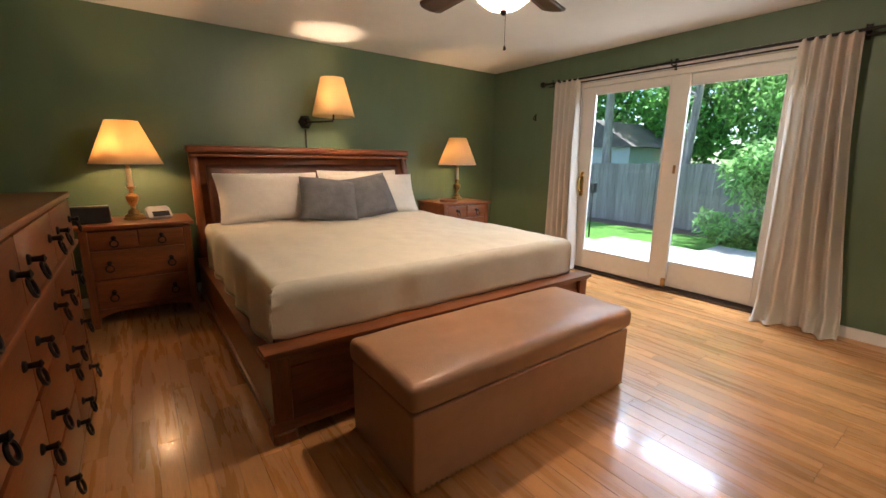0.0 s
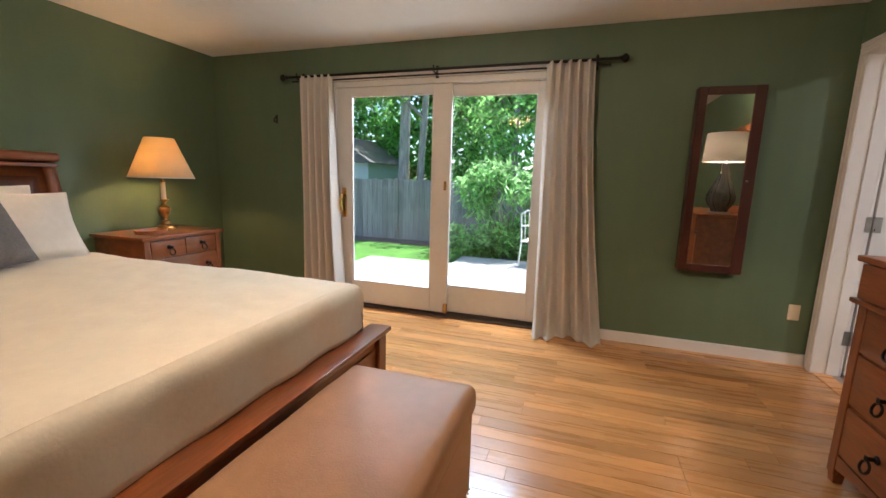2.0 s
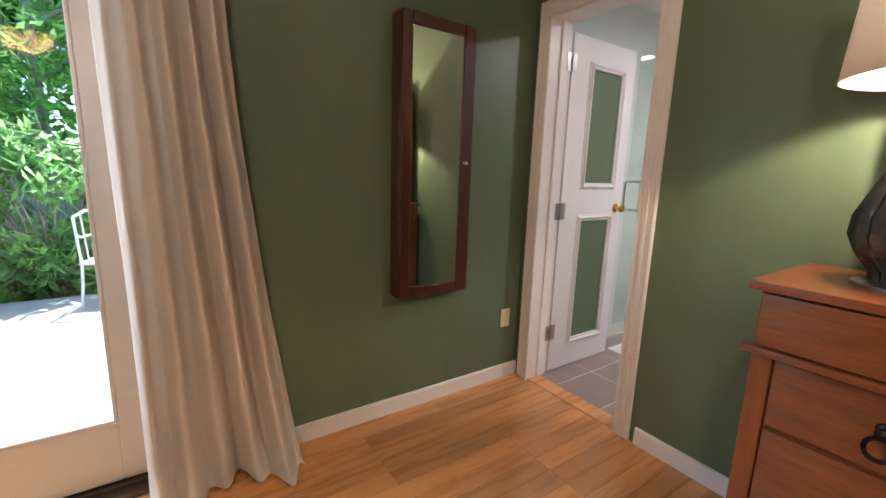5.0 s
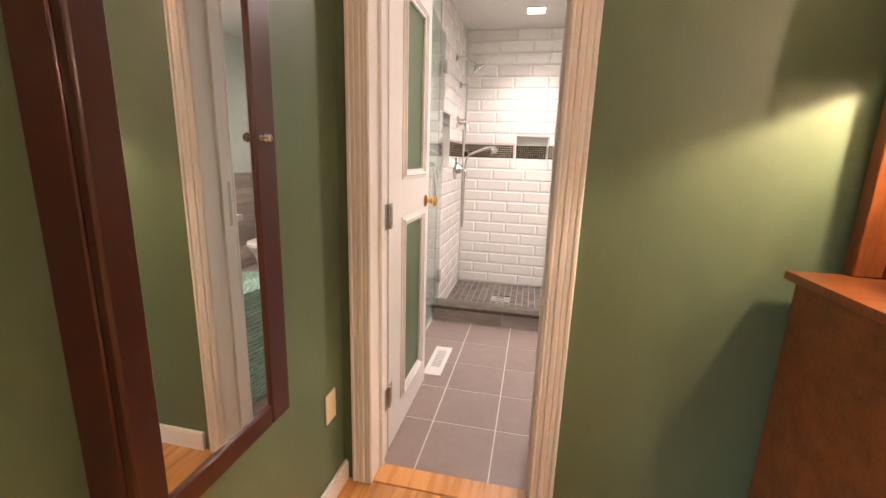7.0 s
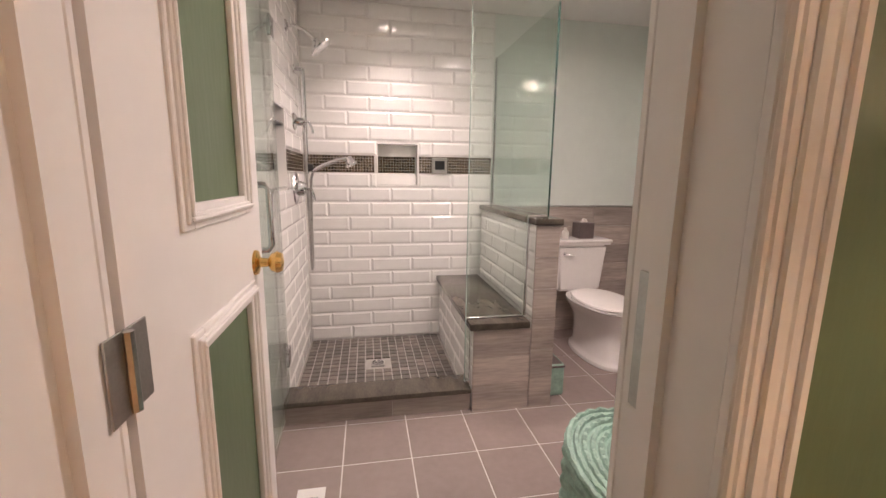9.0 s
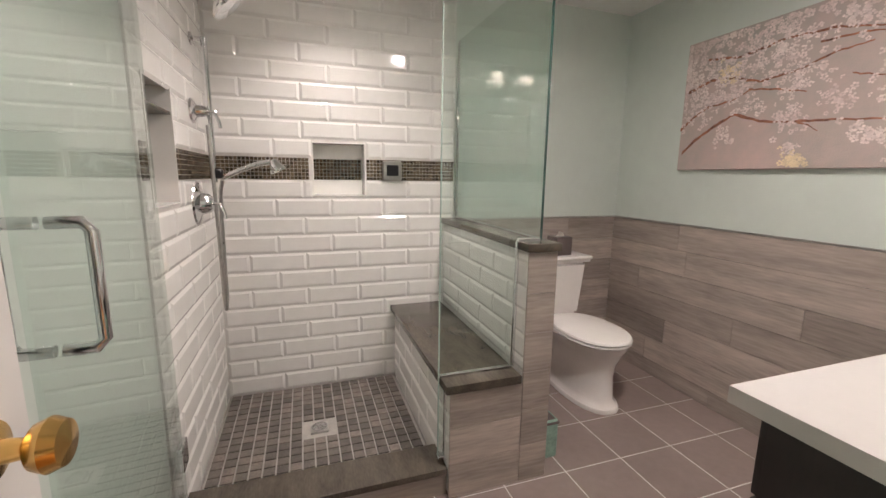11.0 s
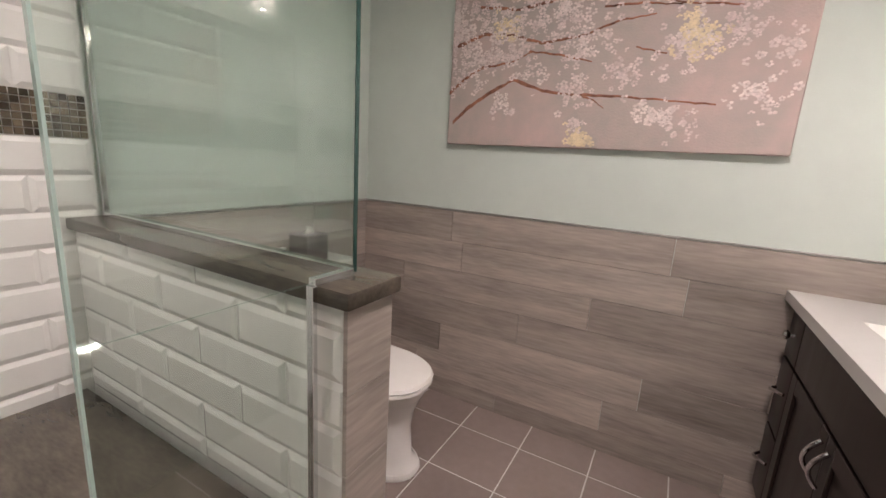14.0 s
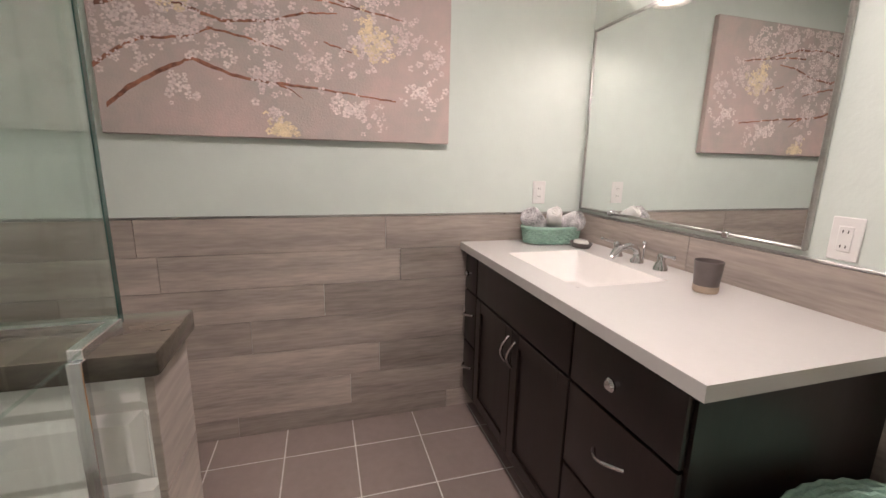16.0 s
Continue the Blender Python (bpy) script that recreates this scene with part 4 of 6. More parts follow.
# dresser lamp
dl = thing("table_lamp", (-1.615, 0.265, 1.004), "ribbed smoky glass lamp with white drum shade", "lamp")
part("foot_plate", lathe([(0.0, 0.0), (0.105, 0.0), (0.105, 0.008), (0.09, 0.014), (0.0, 0.014)], 32), NICKEL, dl, "silver foot plate")
prof = [(0.0, 0.014), (0.07, 0.014), (0.075, 0.04), (0.105, 0.08), (0.125, 0.13), (0.122, 0.18), (0.10, 0.24), (0.07, 0.31), (0.045, 0.38), (0.034, 0.44), (0.032, 0.50), (0.0, 0.50)]
bm = bm_new()
rings = []
NB = 72
for i, (r, h) in enumerate(prof):
    rings.append([bm.verts.new(((r * (1 + 0.045 * math.cos(18 * 2 * math.pi * k / NB))) * math.cos(2 * math.pi * k / NB), (r * (1 + 0.045 * math.cos(18 * 2 * math.pi * k / NB))) * math.sin(2 * math.pi * k / NB), h)) for k in range(NB)])
for a, b in zip(rings, rings[1:]):
    for k in range(NB):
        bm.faces.new((a[k], a[(k + 1) % NB], b[(k + 1) % NB], b[k]))
bmesh.ops.remove_doubles(bm, verts=bm.verts, dist=0.00001)
part("ribbed_body", bm, GREYGLASS, dl, "ribbed smoky glass body")
part("neck", lathe([(0.0, 0.50), (0.02, 0.50), (0.02, 0.53), (0.012, 0.54), (0.012, 0.575), (0.0, 0.575)], 16), NICKEL, dl)
bm = lathe([(0.205, 0.515), (0.186, 0.795)], 48)
sh = part("shade", bm, DRUM, dl, "white drum shade")
sh.modifiers.new("thick", "SOLIDIFY").thickness = 0.002
bm = bm_new()
for k in range(3):
    a = 2 * math.pi * k / 3
    tube(bm, [(0, 0, 0.55), (0.202 * math.cos(a), 0.202 * math.sin(a), 0.535)], 0.002, 5)
part("shade_ring", bm, NICKEL, dl)
bm = lathe([(0.0, 0.575), (0.014, 0.575), (0.03, 0.625), (0.022, 0.655), (0.0, 0.665)], 14)
part("light_bulb", bm, OPAL, dl).visible_shadow = False
bm = tube(bm_new(), [(0.06, 0.04, 0.57), (0.075, 0.045, 0.565), (0.082, 0.048, 0.42)], 0.0018, 5)
lathe([(0.0, 0.395), (0.006, 0.398), (0.007, 0.41), (0.003, 0.42), (0.0, 0.421)], 8, bm, (0.082, 0.048))
part("pull_chain", bm, NICKEL, dl)

# on the nightstands
rd = thing("speaker_dock", (-4.50, 4.86, 0.776), "black box-shaped speaker on the nightstand", "speaker", rz=8)
part("case", boxes(((-0.13, -0.045, 0.0), (0.13, 0.045, 0.13)), bev=0.008), BLACK, rd)
part("grille", boxes(((-0.12, -0.048, 0.012), (0.12, -0.044, 0.118)), bev=0.003), mat("black speaker cloth", (0.02, 0.02, 0.02), 0.9, bump=0.6, bscale=400), rd)
ck = thing("alarm_clock", (-4.06, 4.90, 0.776), "silver wedge-shaped alarm clock", "clock", rz=18)
bm = boxes(((-0.085, -0.05, 0.0), (0.085, 0.055, 0.10)), bev=0.02)
for v in bm.verts:
    if v.co.z > 0.05:
        v.co.y = 0.055 - (0.055 - v.co.y) * 0.45
part("case", bm, SILVER, ck)
bm = boxes(((-0.06, -0.004, 0.0), (0.06, 0.0, 0.045)), bev=0.003)
bmesh.ops.transform(bm, matrix=pose(0, -0.045, 0.026, -32), verts=bm.verts)
part("display", bm, BLACK, ck, "dark display")
ty = thing("tray", (-1.13, 4.87, 0.776), "round wooden tray on the nightstand", "tray")
part("dish", lathe([(0.0, 0.0), (0.115, 0.0), (0.125, 0.028), (0.118, 0.03), (0.108, 0.008), (0.0, 0.008)], 32, squash=(1, 0.75)), EARTHEN, ty)


# ---- bathroom things ----
BN = -T                               # bathroom face of the shared wall
TY, TX = -2.785, 0.045                # faces of the tiled back wall and side wall of the shower
PX0, PX1, PY = -1.390, -1.256, -1.692  # low wall beside the shower
BENX = -0.93                          # front of the shower seat

low_wall = thing("low_wall", ((PX0 + PX1) / 2, -2.25, 0), "low tiled wall between shower and toilet", "low wall", kind="structure")
px = (PX0 + PX1) / 2
part("core", boxes(((PX0 + 0.012 - px, SY + 2.25 + 0.002, 0), (PX1 - 0.008 - px, PY + 2.25 - 0.012, 1.027))), GROUTW, low_wall, smooth=False)
bm = bm_new()
add_box(bm, (PX0 - 0.012 - px, SY + 2.25 + 0.003, 1.028), (PX1 + 0.012 - px, PY + 2.25 + 0.010, 1.062), 0.006, 2)
part("cap", bm, STONE, low_wall, "dark polished stone cap")

seat = thing("shower_seat", ((BENX + PX1) / 2, -2.25, 0), "tiled shower seat with a dark stone top", "shower seat", kind="structure")
sx0 = (BENX + PX1) / 2
part("core", boxes(((PX1 + 0.002 - sx0, SY + 2.25 + 0.03, 0), (BENX - 0.0095 - sx0, PY + 2.25 - 0.012, 0.47))), GROUTW, seat, smooth=False)
bm = bm_new()
add_box(bm, (PX1 + 0.0125 - sx0, TY + 2.25 + 0.002, 0.472), (BENX + 0.02 - sx0, PY + 2.25 + 0.012, 0.51), 0.006, 2)
part("seat_top", bm, STONE, seat, "dark polished stone seat")

curb = thing("shower_curb", (-0.44, -1.80, 0), "shower curb with a dark stone top", "curb", kind="structure")
part("core", boxes(((-0.475, -0.055, 0), (0.484, 0.068, 0.105))), GROUTW, curb, smooth=False)
bm = bm_new()
add_box(bm, (-0.488, -0.075, 0.107), (0.484, 0.10, 0.135), 0.005, 2)
part("curb_top", bm, STONE, curb, "dark polished stone top")

pan = thing("shower_floor", (-0.44, -2.32, 0), "slate mosaic shower floor with a round drain", "shower floor", kind="structure")
part("bed", boxes(((-0.49, -0.465, -0.009), (0.484, 0.465, 0.022))), GROUT, pan, smooth=False)
bm = boxes(((-0.044, -0.044, 0.02), (0.044, 0.044, 0.033)), bev=0.002)
part("drain_frame", bm, NICKEL, pan)
bm = lathe([(0.036, 0.033), (0.040, 0.0365), (0.032, 0.0365), (0.030, 0.033)], 24)
for k in range(8):
    a = 2 * math.pi * k / 8
    tube(bm, [(0.008 * math.cos(a), 0.008 * math.sin(a), 0.035), (0.03 * math.cos(a + 0.5), 0.03 * math.sin(a + 0.5), 0.035)], 0.003, 5)
part("drain_grate", bm, CHROME, pan, "chrome drain grate")

# glass of the shower
gl = thing("shower_screen", (-1.10, -1.762, 0), "clear frameless glass shower screen", "shower screen")
ztop = 2.13


def pane(name, a, b, parent):
    p = part(name, boxes((a, b), bev=0.001), SHGLASS, parent, "greenish clear glass", False)
    p.visible_shadow = False
    return p


pane("front_pane", (-0.240, -0.004, 1.067), (0.195, 0.004, ztop), gl)
pane("lower_pane", (-0.136, -0.004, 0.514), (0.195, 0.004, 1.067), gl)
pane("side_pane", (-0.248, TY + 1.762 + 0.004, 1.067), (-0.240, 0.004, ztop), gl)
part("corner_edge", boxes(((-0.2495, 0.0042, 1.067), (-0.2395, 0.0062, ztop))), EDGEG, gl, "dark glass edge", False)
PALE = mat("pale glass edge", (0.42, 0.55, 0.50), 0.12, var=0.08)
part("pane_edge", boxes(((0.1952, -0.0045, 0.15), (0.1985, 0.0045, ztop))), PALE, gl, "pale green glass edge", False)
part("step_pane", boxes(((0.165, -0.004, 0.14), (0.195, 0.004, 0.514))), SHGLASS, gl, smooth=False)
for a, b in ((((-0.246, TY + 1.762 + 0.002, 1.062), (-0.234, 0.0, 1.074))), ((-0.138, -0.008, 1.062), (-0.240, 0.008, 1.076)), ((-0.144, -0.008, 0.52), (-0.132, 0.008, 1.062)), ((-0.13, -0.008, 0.51), (0.195, 0.008, 0.522)),
             ((0.162, -0.008, 0.14), (0.172, 0.008, 0.51)), ((-0.252, TY + 1.762 + 0.002, 1.07), (-0.236, TY + 1.762 + 0.012, ztop))):
    part("channel", boxes((a, b), bev=0.001), CHROME, gl, smooth=False)
bm = boxes(((0.15, -0.016, 0.136), (0.20, 0.016, 0.16)), bev=0.003)
part("clamp", bm, CHROME, gl)

gd = thing("shower_door", (0.028, -1.79, 0), "open clear glass shower door with chrome pull", "shower door", rz=94)
pane("door_pane", (0.012, -0.005, 0.15), (0.80, 0.005, ztop), gd)
bm = bm_new()
for s in (-1, 1):
    tube(bm, [(0.72, s * 0.006, 1.03), (0.72, s * 0.05, 1.03), (0.72, s * 0.062, 1.045), (0.72, s * 0.062, 1.225), (0.72, s * 0.05, 1.24), (0.72, s * 0.006, 1.24)], 0.0105, 10)
part("pull_handle", bm, CHROME, gd, "chrome D pull")
for hz in (0.36, 1.92):
    bm = boxes(((-0.02, -0.014, hz - 0.045), (0.06, 0.014, hz + 0.045)), bev=0.003)
    part("glass_hinge", bm, CHROME, gd, "chrome wall hinge")

# shower fittings on the side wall
sh = thing("overhead_shower", (TX, -2.31, 2.10), "chrome shower head on a short arm", "shower")
part("flange", lathe([(0.0, 0.0), (0.034, 0.0), (0.03, -0.008), (0.014, -0.014), (0.0, -0.014)], 20, axis="x"), CHROME, sh)
part("arm", tube(bm_new(), [(0, 0, 0), (-0.05, 0, 0.004), (-0.10, 0, -0.015), (-0.15, 0, -0.055)], 0.0095, 10), CHROME, sh)
bm = lathe([(0.0, 0.0), (0.016, 0.0), (0.018, -0.02), (0.03, -0.03), (0.06, -0.055), (0.068, -0.065), (0.066, -0.075), (0.0, -0.078)], 28)
bmesh.ops.transform(bm, matrix=pose(-0.145, 0, -0.05, 0, 40, 0), verts=bm.verts)
part("spray_head", bm, CHROME, sh)
hs = thing("hand_shower", (TX, -2.52, 1.90), "chrome slide bar with hand shower and hose", "hand shower")
part("slide_bar", tube(bm_new(), [(-0.055, 0, -0.62), (-0.055, 0, 0.03)], 0.0135, 12), CHROME, hs)
for bz in (0.02, -0.30):
    bm = lathe([(0.0, 0.0), (0.028, 0.0), (0.026, -0.008), (0.012, -0.014), (0.011, -0.05), (0.016, -0.056), (0.0, -0.068)], 18, axis="x")
    bmesh.ops.translate(bm, verts=bm.verts, vec=(0, 0, bz))
    part("bar_mount", bm, CHROME, hs)
part("slider", boxes(((-0.095, -0.022, -0.60), (-0.04, 0.022, -0.555)), bev=0.008), BLACK, hs, "black slider clamp")
bm = tube(bm_new(), [(-0.09, 0, -0.60), (-0.16, 0, -0.565), (-0.25, 0.01, -0.53), (-0.31, 0.015, -0.52)], 0.012, 12, 0.015)
b2 = lathe([(0.0, 0.02), (0.02, 0.016), (0.028, -0.01), (0.04, -0.035), (0.038, -0.045), (0.0, -0.047)], 20)
bmesh.ops.transform(b2, matrix=pose(-0.325, 0.016, -0.525, 0, 25, 0), verts=b2.verts)
me_t = bpy.data.meshes.new("spray")
b2.to_mesh(me_t)
b2.free()
bm.from_mesh(me_t)
part("hand_spray", bm, CHROME, hs)
hose = [(-0.05, 0.03, -0.36), (-0.055, 0.035, -0.55), (-0.06, 0.03, -0.85), (-0.062, 0.025, -1.18), (-0.063, 0.0, -1.255), (-0.065, -0.03, -1.20), (-0.066, -0.03, -0.9), (-0.075, -0.015, -0.66), (-0.09, 0, -0.61)]
part("hose", tube(bm_new(), hose, 0.0095, 8), NICKEL, hs, "ribbed metal hose")
for vz, vy, r in ((1.595, -2.44, 0.055), (1.185, -2.40, 0.10)):
    vl = thing("shower_valve", (TX, vy, vz), "round chrome shower valve with lever", "valve", "shower valves")
    part("escutcheon", lathe([(0.0, 0.0), (r, 0.0), (r * 0.96, -0.008), (r * 0.5, -0.02), (r * 0.42, -0.05), (r * 0.3, -0.065), (0.0, -0.067)], 28, axis="x"), CHROME, vl)
    bm = tube(bm_new(), [(-0.06, 0, 0), (-0.09, -0.005, 0.0), (-0.105, -0.01, -0.045 if r > 0.05 else -0.02), (-0.108, -0.01, -0.07 if r > 0.05 else -0.03)], 0.0085, 10)
    part("lever", bm, CHROME, vl)
ct = thing("shower_control", (-0.925, TY, 1.352), "grey digital shower control with a screen", "control panel")
part("case", boxes(((-0.058, -0.004, -0.058), (0.058, 0.026, 0.058)), bev=0.006), NICKEL, ct)
part("screen", boxes(((-0.036, 0.0255, -0.03), (0.036, 0.0285, 0.034)), bev=0.002), BLACK, ct, "dark screen")

# toilet
wc = thing("toilet", (-2.02, -2.78, 0), "white two-piece porcelain toilet with lid down", "toilet")


def oval_loft(rings, n=32):
    """A body lofted through ovals (half width, back y, front y, z)."""
    bm = bm_new()
    prev = None
    for w, y0, y1, z in rings:
        ring = []
        for i in range(n):
            a = 2 * math.pi * i / n
            s = math.sin(a)
            ring.append(bm.verts.new((w * math.copysign(abs(math.cos(a)) ** 0.85, math.cos(a)), (y0 + y1) / 2 + (y1 - y0) / 2 * math.copysign(abs(s) ** 0.9, s), z)))
        if prev:
            for i in range(n):
                bm.faces.new((prev[i], prev[(i + 1) % n], ring[(i + 1) % n], ring[i]))
        else:
            bm.faces.new(ring[::-1])
        prev = ring
    bm.faces.new(prev)
    return bm


part("bowl", oval_loft([(0.135, 0.20, 0.775, 0.0), (0.135, 0.20, 0.78, 0.022), (0.122, 0.21, 0.765, 0.035), (0.108, 0.22, 0.745, 0.06), (0.104, 0.22, 0.735, 0.20), (0.118, 0.21, 0.745, 0.27), (0.16, 0.18, 0.775, 0.34), (0.182, 0.16, 0.795, 0.375), (0.185, 0.16, 0.80, 0.395)]), CERAMIC, wc)
part("seat", oval_loft([(0.186, 0.27, 0.80, 0.398), (0.192, 0.265, 0.81, 0.404), (0.190, 0.265, 0.808, 0.414)]), CERAMIC, wc)
part("lid", oval_loft([(0.188, 0.26, 0.806, 0.417), (0.192, 0.255, 0.812, 0.424), (0.186, 0.26, 0.804, 0.436), (0.15, 0.30, 0.76, 0.443)]), CERAMIC, wc)
bm = bm_new()
vs = bmesh.ops.create_cube(bm, size=1, matrix=Matrix.Translation((0, 0.115, 0.58)) @ Matrix.Diagonal((0.42, 0.19, 0.37, 1)))["verts"]
for v in bm.verts:
    if v.co.z < 0.5:
        v.co.x *= 0.84
        v.co.y = 0.115 + (v.co.y - 0.115) * 0.85
bmesh.ops.bevel(bm, geom=list(bm.edges), offset=0.02, segments=3, affect="EDGES")
part("tank", bm, CERAMIC, wc)
bm = bm_new()
add_box(bm, (-0.225, 0.008, 0.766), (0.225, 0.225, 0.785), 0.006, 2)
add_box(bm, (-0.235, 0.002, 0.784), (0.235, 0.235, 0.808), 0.01, 3)
part("tank_lid", bm, CERAMIC, wc)
bm = lathe([(0.0, 0.212), (0.016, 0.212), (0.014, 0.226), (0.0, 0.23)], 14, axis="y")
bmesh.ops.translate(bm, verts=bm.verts, vec=(0.15, 0, 0.70))
tube(bm, [(0.15, 0.225, 0.70), (0.12, 0.235, 0.697), (0.085, 0.237, 0.692)], 0.007, 8)
part("flush_lever", bm, CHROME, wc, "chrome flush lever")
part("base_skirt", oval_loft([(0.14, 0.19, 0.782, 0.0), (0.142, 0.188, 0.785, 0.012), (0.136, 0.195, 0.778, 0.026)]), CERAMIC, wc)

tb = thing("tissue_box", (-2.06, -2.66, 0.809), "dark square tissue box on the toilet tank", "tissue box")
part("box", boxes(((-0.062, -0.062, 0.0), (0.062, 0.062, 0.125)), bev=0.006), TAUPE, tb)
bm = bm_new()
grid(bm, 8, 6, lambda u, v: ((u - 0.5) * 0.07 * (1 - v * 0.4), 0.012 * math.sin(8 * u) * v, 0.122 + 0.035 * v * (1 - 0.5 * abs(u - 0.5))))
part("tissue", bm, LINEN, tb, "white tissue").modifiers.new("thick", "SOLIDIFY").thickness = 0.002
tj = thing("bottle", (-1.90, -2.64, 0.809), "small clear glass bottle on the toilet tank", "bottle")
part("bottle_body", lathe([(0.0, 0.0), (0.026, 0.0), (0.028, 0.05), (0.012, 0.07), (0.012, 0.085), (0.0, 0.085)], 18), OPAL, tj)
tp = thing("toilet_roll", (PX0, -2.13, 0.70), "toilet paper roll on a chrome wall holder", "toilet roll")
bm = boxes(((-0.008, 0.05, -0.03), (-0.001, 0.10, 0.03)), bev=0.003)
tube(bm, [(-0.005, 0.075, 0), (-0.06, 0.075, 0.0), (-0.065, 0.06, 0), (-0.065, -0.06, 0)], 0.006, 8)
part("holder", bm, CHROME, tp, "chrome holder")
bm = lathe([(0.02, -0.05), (0.052, -0.05), (0.052, 0.05), (0.02, 0.05), (0.02, -0.05)], 24, axis="y")
bmesh.ops.translate(bm, verts=bm.verts, vec=(-0.065, 0, -0.012))
part("paper", bm, LINEN, tp)


def woven(name, place, rx, ry, h, label, category, lid=False, rows=20, flare=0.0):
    """An oval wicker basket of wavy strands round upright stakes."""
    ob = thing(name, place, label, category)
    n = 96
    for k in range(rows):
        z = 0.008 + (h - 0.016) * k / (rows - 1)
        g = 1 + flare * k / rows
        bm = bm_new()
        ph = math.pi * (k % 2)
        rr = (h / rows) * 0.52
        pts = [((rx * g + 0.0045 * math.sin(24 * a + ph)) * math.cos(a), (ry * g + 0.0045 * math.sin(24 * a + ph)) * math.sin(a), z) for a in [2 * math.pi * i / n for i in range(n + 1)]]
        tube(bm, pts, rr, 6)
        part("strand", bm, WICKER, ob)
    bm = lathe([(0.0, 0.002), (1.0, 0.002), (1.0 + flare, h - 0.01)], 48, squash=(rx - 0.012, ry - 0.012))
    part("lining", bm, mat("woven inner", (0.22, 0.33, 0.27), 0.8), ob)
    bm = tube(bm_new(), [(rx * (1 + flare) * 1.01 * math.cos(a), ry * (1 + flare) * 1.01 * math.sin(a), h) for a in [2 * math.pi * i / 48 for i in range(49)]], 0.009, 8)
    part("rim", bm, WICKER, ob)
    if lid:
        bm = lathe([(0.0, h + 0.004), (0.98, h + 0.004), (1.0, h + 0.012), (0.98, h + 0.018), (0.0, h + 0.018)], 48, squash=(rx, ry))
        ld = part("lid", bm, WICKER, ob, "flat woven lid")
        for k in range(9):
            g = 1.0 - 0.1 * k
            bm = tube(bm_new(), [(rx * g * math.cos(a), ry * g * math.sin(a), h + 0.019 + 0.004 * math.sin(30 * a + math.pi * (k % 2))) for a in [2 * math.pi * i / 90 for i in range(91)]], 0.008, 6)
            part("lid_strand", bm, WICKER, ld)
    return ob


woven("laundry_hamper", (-1.05, -0.44, 0), 0.185, 0.262, 0.575, "mint green wicker hamper with a flat lid", "hamper", True, 26)
wb = thing("waste_bin", (-1.455, -1.87, 0), "small mint green waste bin", "bin")
bm = bm_new()
add_box(bm, (-0.06, -0.09, 0.0), (0.06, 0.09, 0.20), 0.02, 3)
top = [f for f in bm.faces if f.normal.z > 0.9]
bmesh.ops.delete(bm, geom=top, context="FACES_ONLY")
part("bin_body", bm, WICKER, wb).modifiers.new("thick", "SOLIDIFY").thickness = 0.004
part("dark_band", boxes(((-0.062, -0.092, 0.175), (0.062, 0.092, 0.19)), bev=0.004), TAUPE, wb)

# vanity
VX0, VX1, VF = BW + 0.002, -1.265, -0.79
van = thing("vanity_cabinet", ((VX0 + VX1) / 2, VF, 0), "espresso stained vanity cabinet with chrome pulls", "vanity")
vc = (VX0 + VX1) / 2
bm = boxes(((VX0 - vc, 0.02, 0.10), (VX1 - vc, 0.0201 + 0.61, 0.745)), ((VX1 - vc - 0.018, 0.02, 0.745), (VX1 - vc, 0.63, 0.872)), ((VX0 - vc, 0.02, 0.745), (VX0 - vc + 0.018, 0.63, 0.872)), ((VX0 - vc, 0.075, 0.0), (VX1 - vc - 0.0, 0.63, 0.10)))
part("body", bm, ESPRESSO, van, smooth=False)


def chrome_pull(parent, x, y, z, upright):
    L2 = 0.058
    pts = []
    for i in range(13):
        q = -1 + i / 6
        pts.append((q * L2, y - 0.026 * (1 - q * q) - 0.004, 0.012 * math.sin(q * 1.5)))
    if upright:
        pts = [(p[2], p[1], p[0]) for p in pts]
    bm = tube(bm_new(), [(p[0] + x, p[1], p[2] + z) for p in pts], 0.0062, 8)
    part("pull", bm, CHROME, parent, "curved chrome pull")


def front(name, x0, x1, z0, z1, shaker):
    bm = bm_new()
    if shaker:
        w = 0.055
        leaf = part(name, boxes(((x0 + w, 0.010, z0 + w), (x1 - w, 0.018, z1 - w))), ESPRESSO, van)
        for nm, a, b in (("stile", (x0, 0, z0), (x0 + w, 0.019, z1)), ("stile", (x1 - w, 0, z0), (x1, 0.019, z1)), ("rail", (x0 + w, 0, z0), (x1 - w, 0.019, z0 + w)), ("rail", (x0 + w, 0, z1 - w), (x1 - w, 0.019, z1))):
            part(nm, boxes((a, b), bev=0.002), ESPRESSO, leaf)
        bm.free()
        return leaf
    else:
        add_box(bm, (x0, 0, z0), (x1, 0.019, z1), 0.005, 2)
    return part(name, bm, ESPRESSO, van)


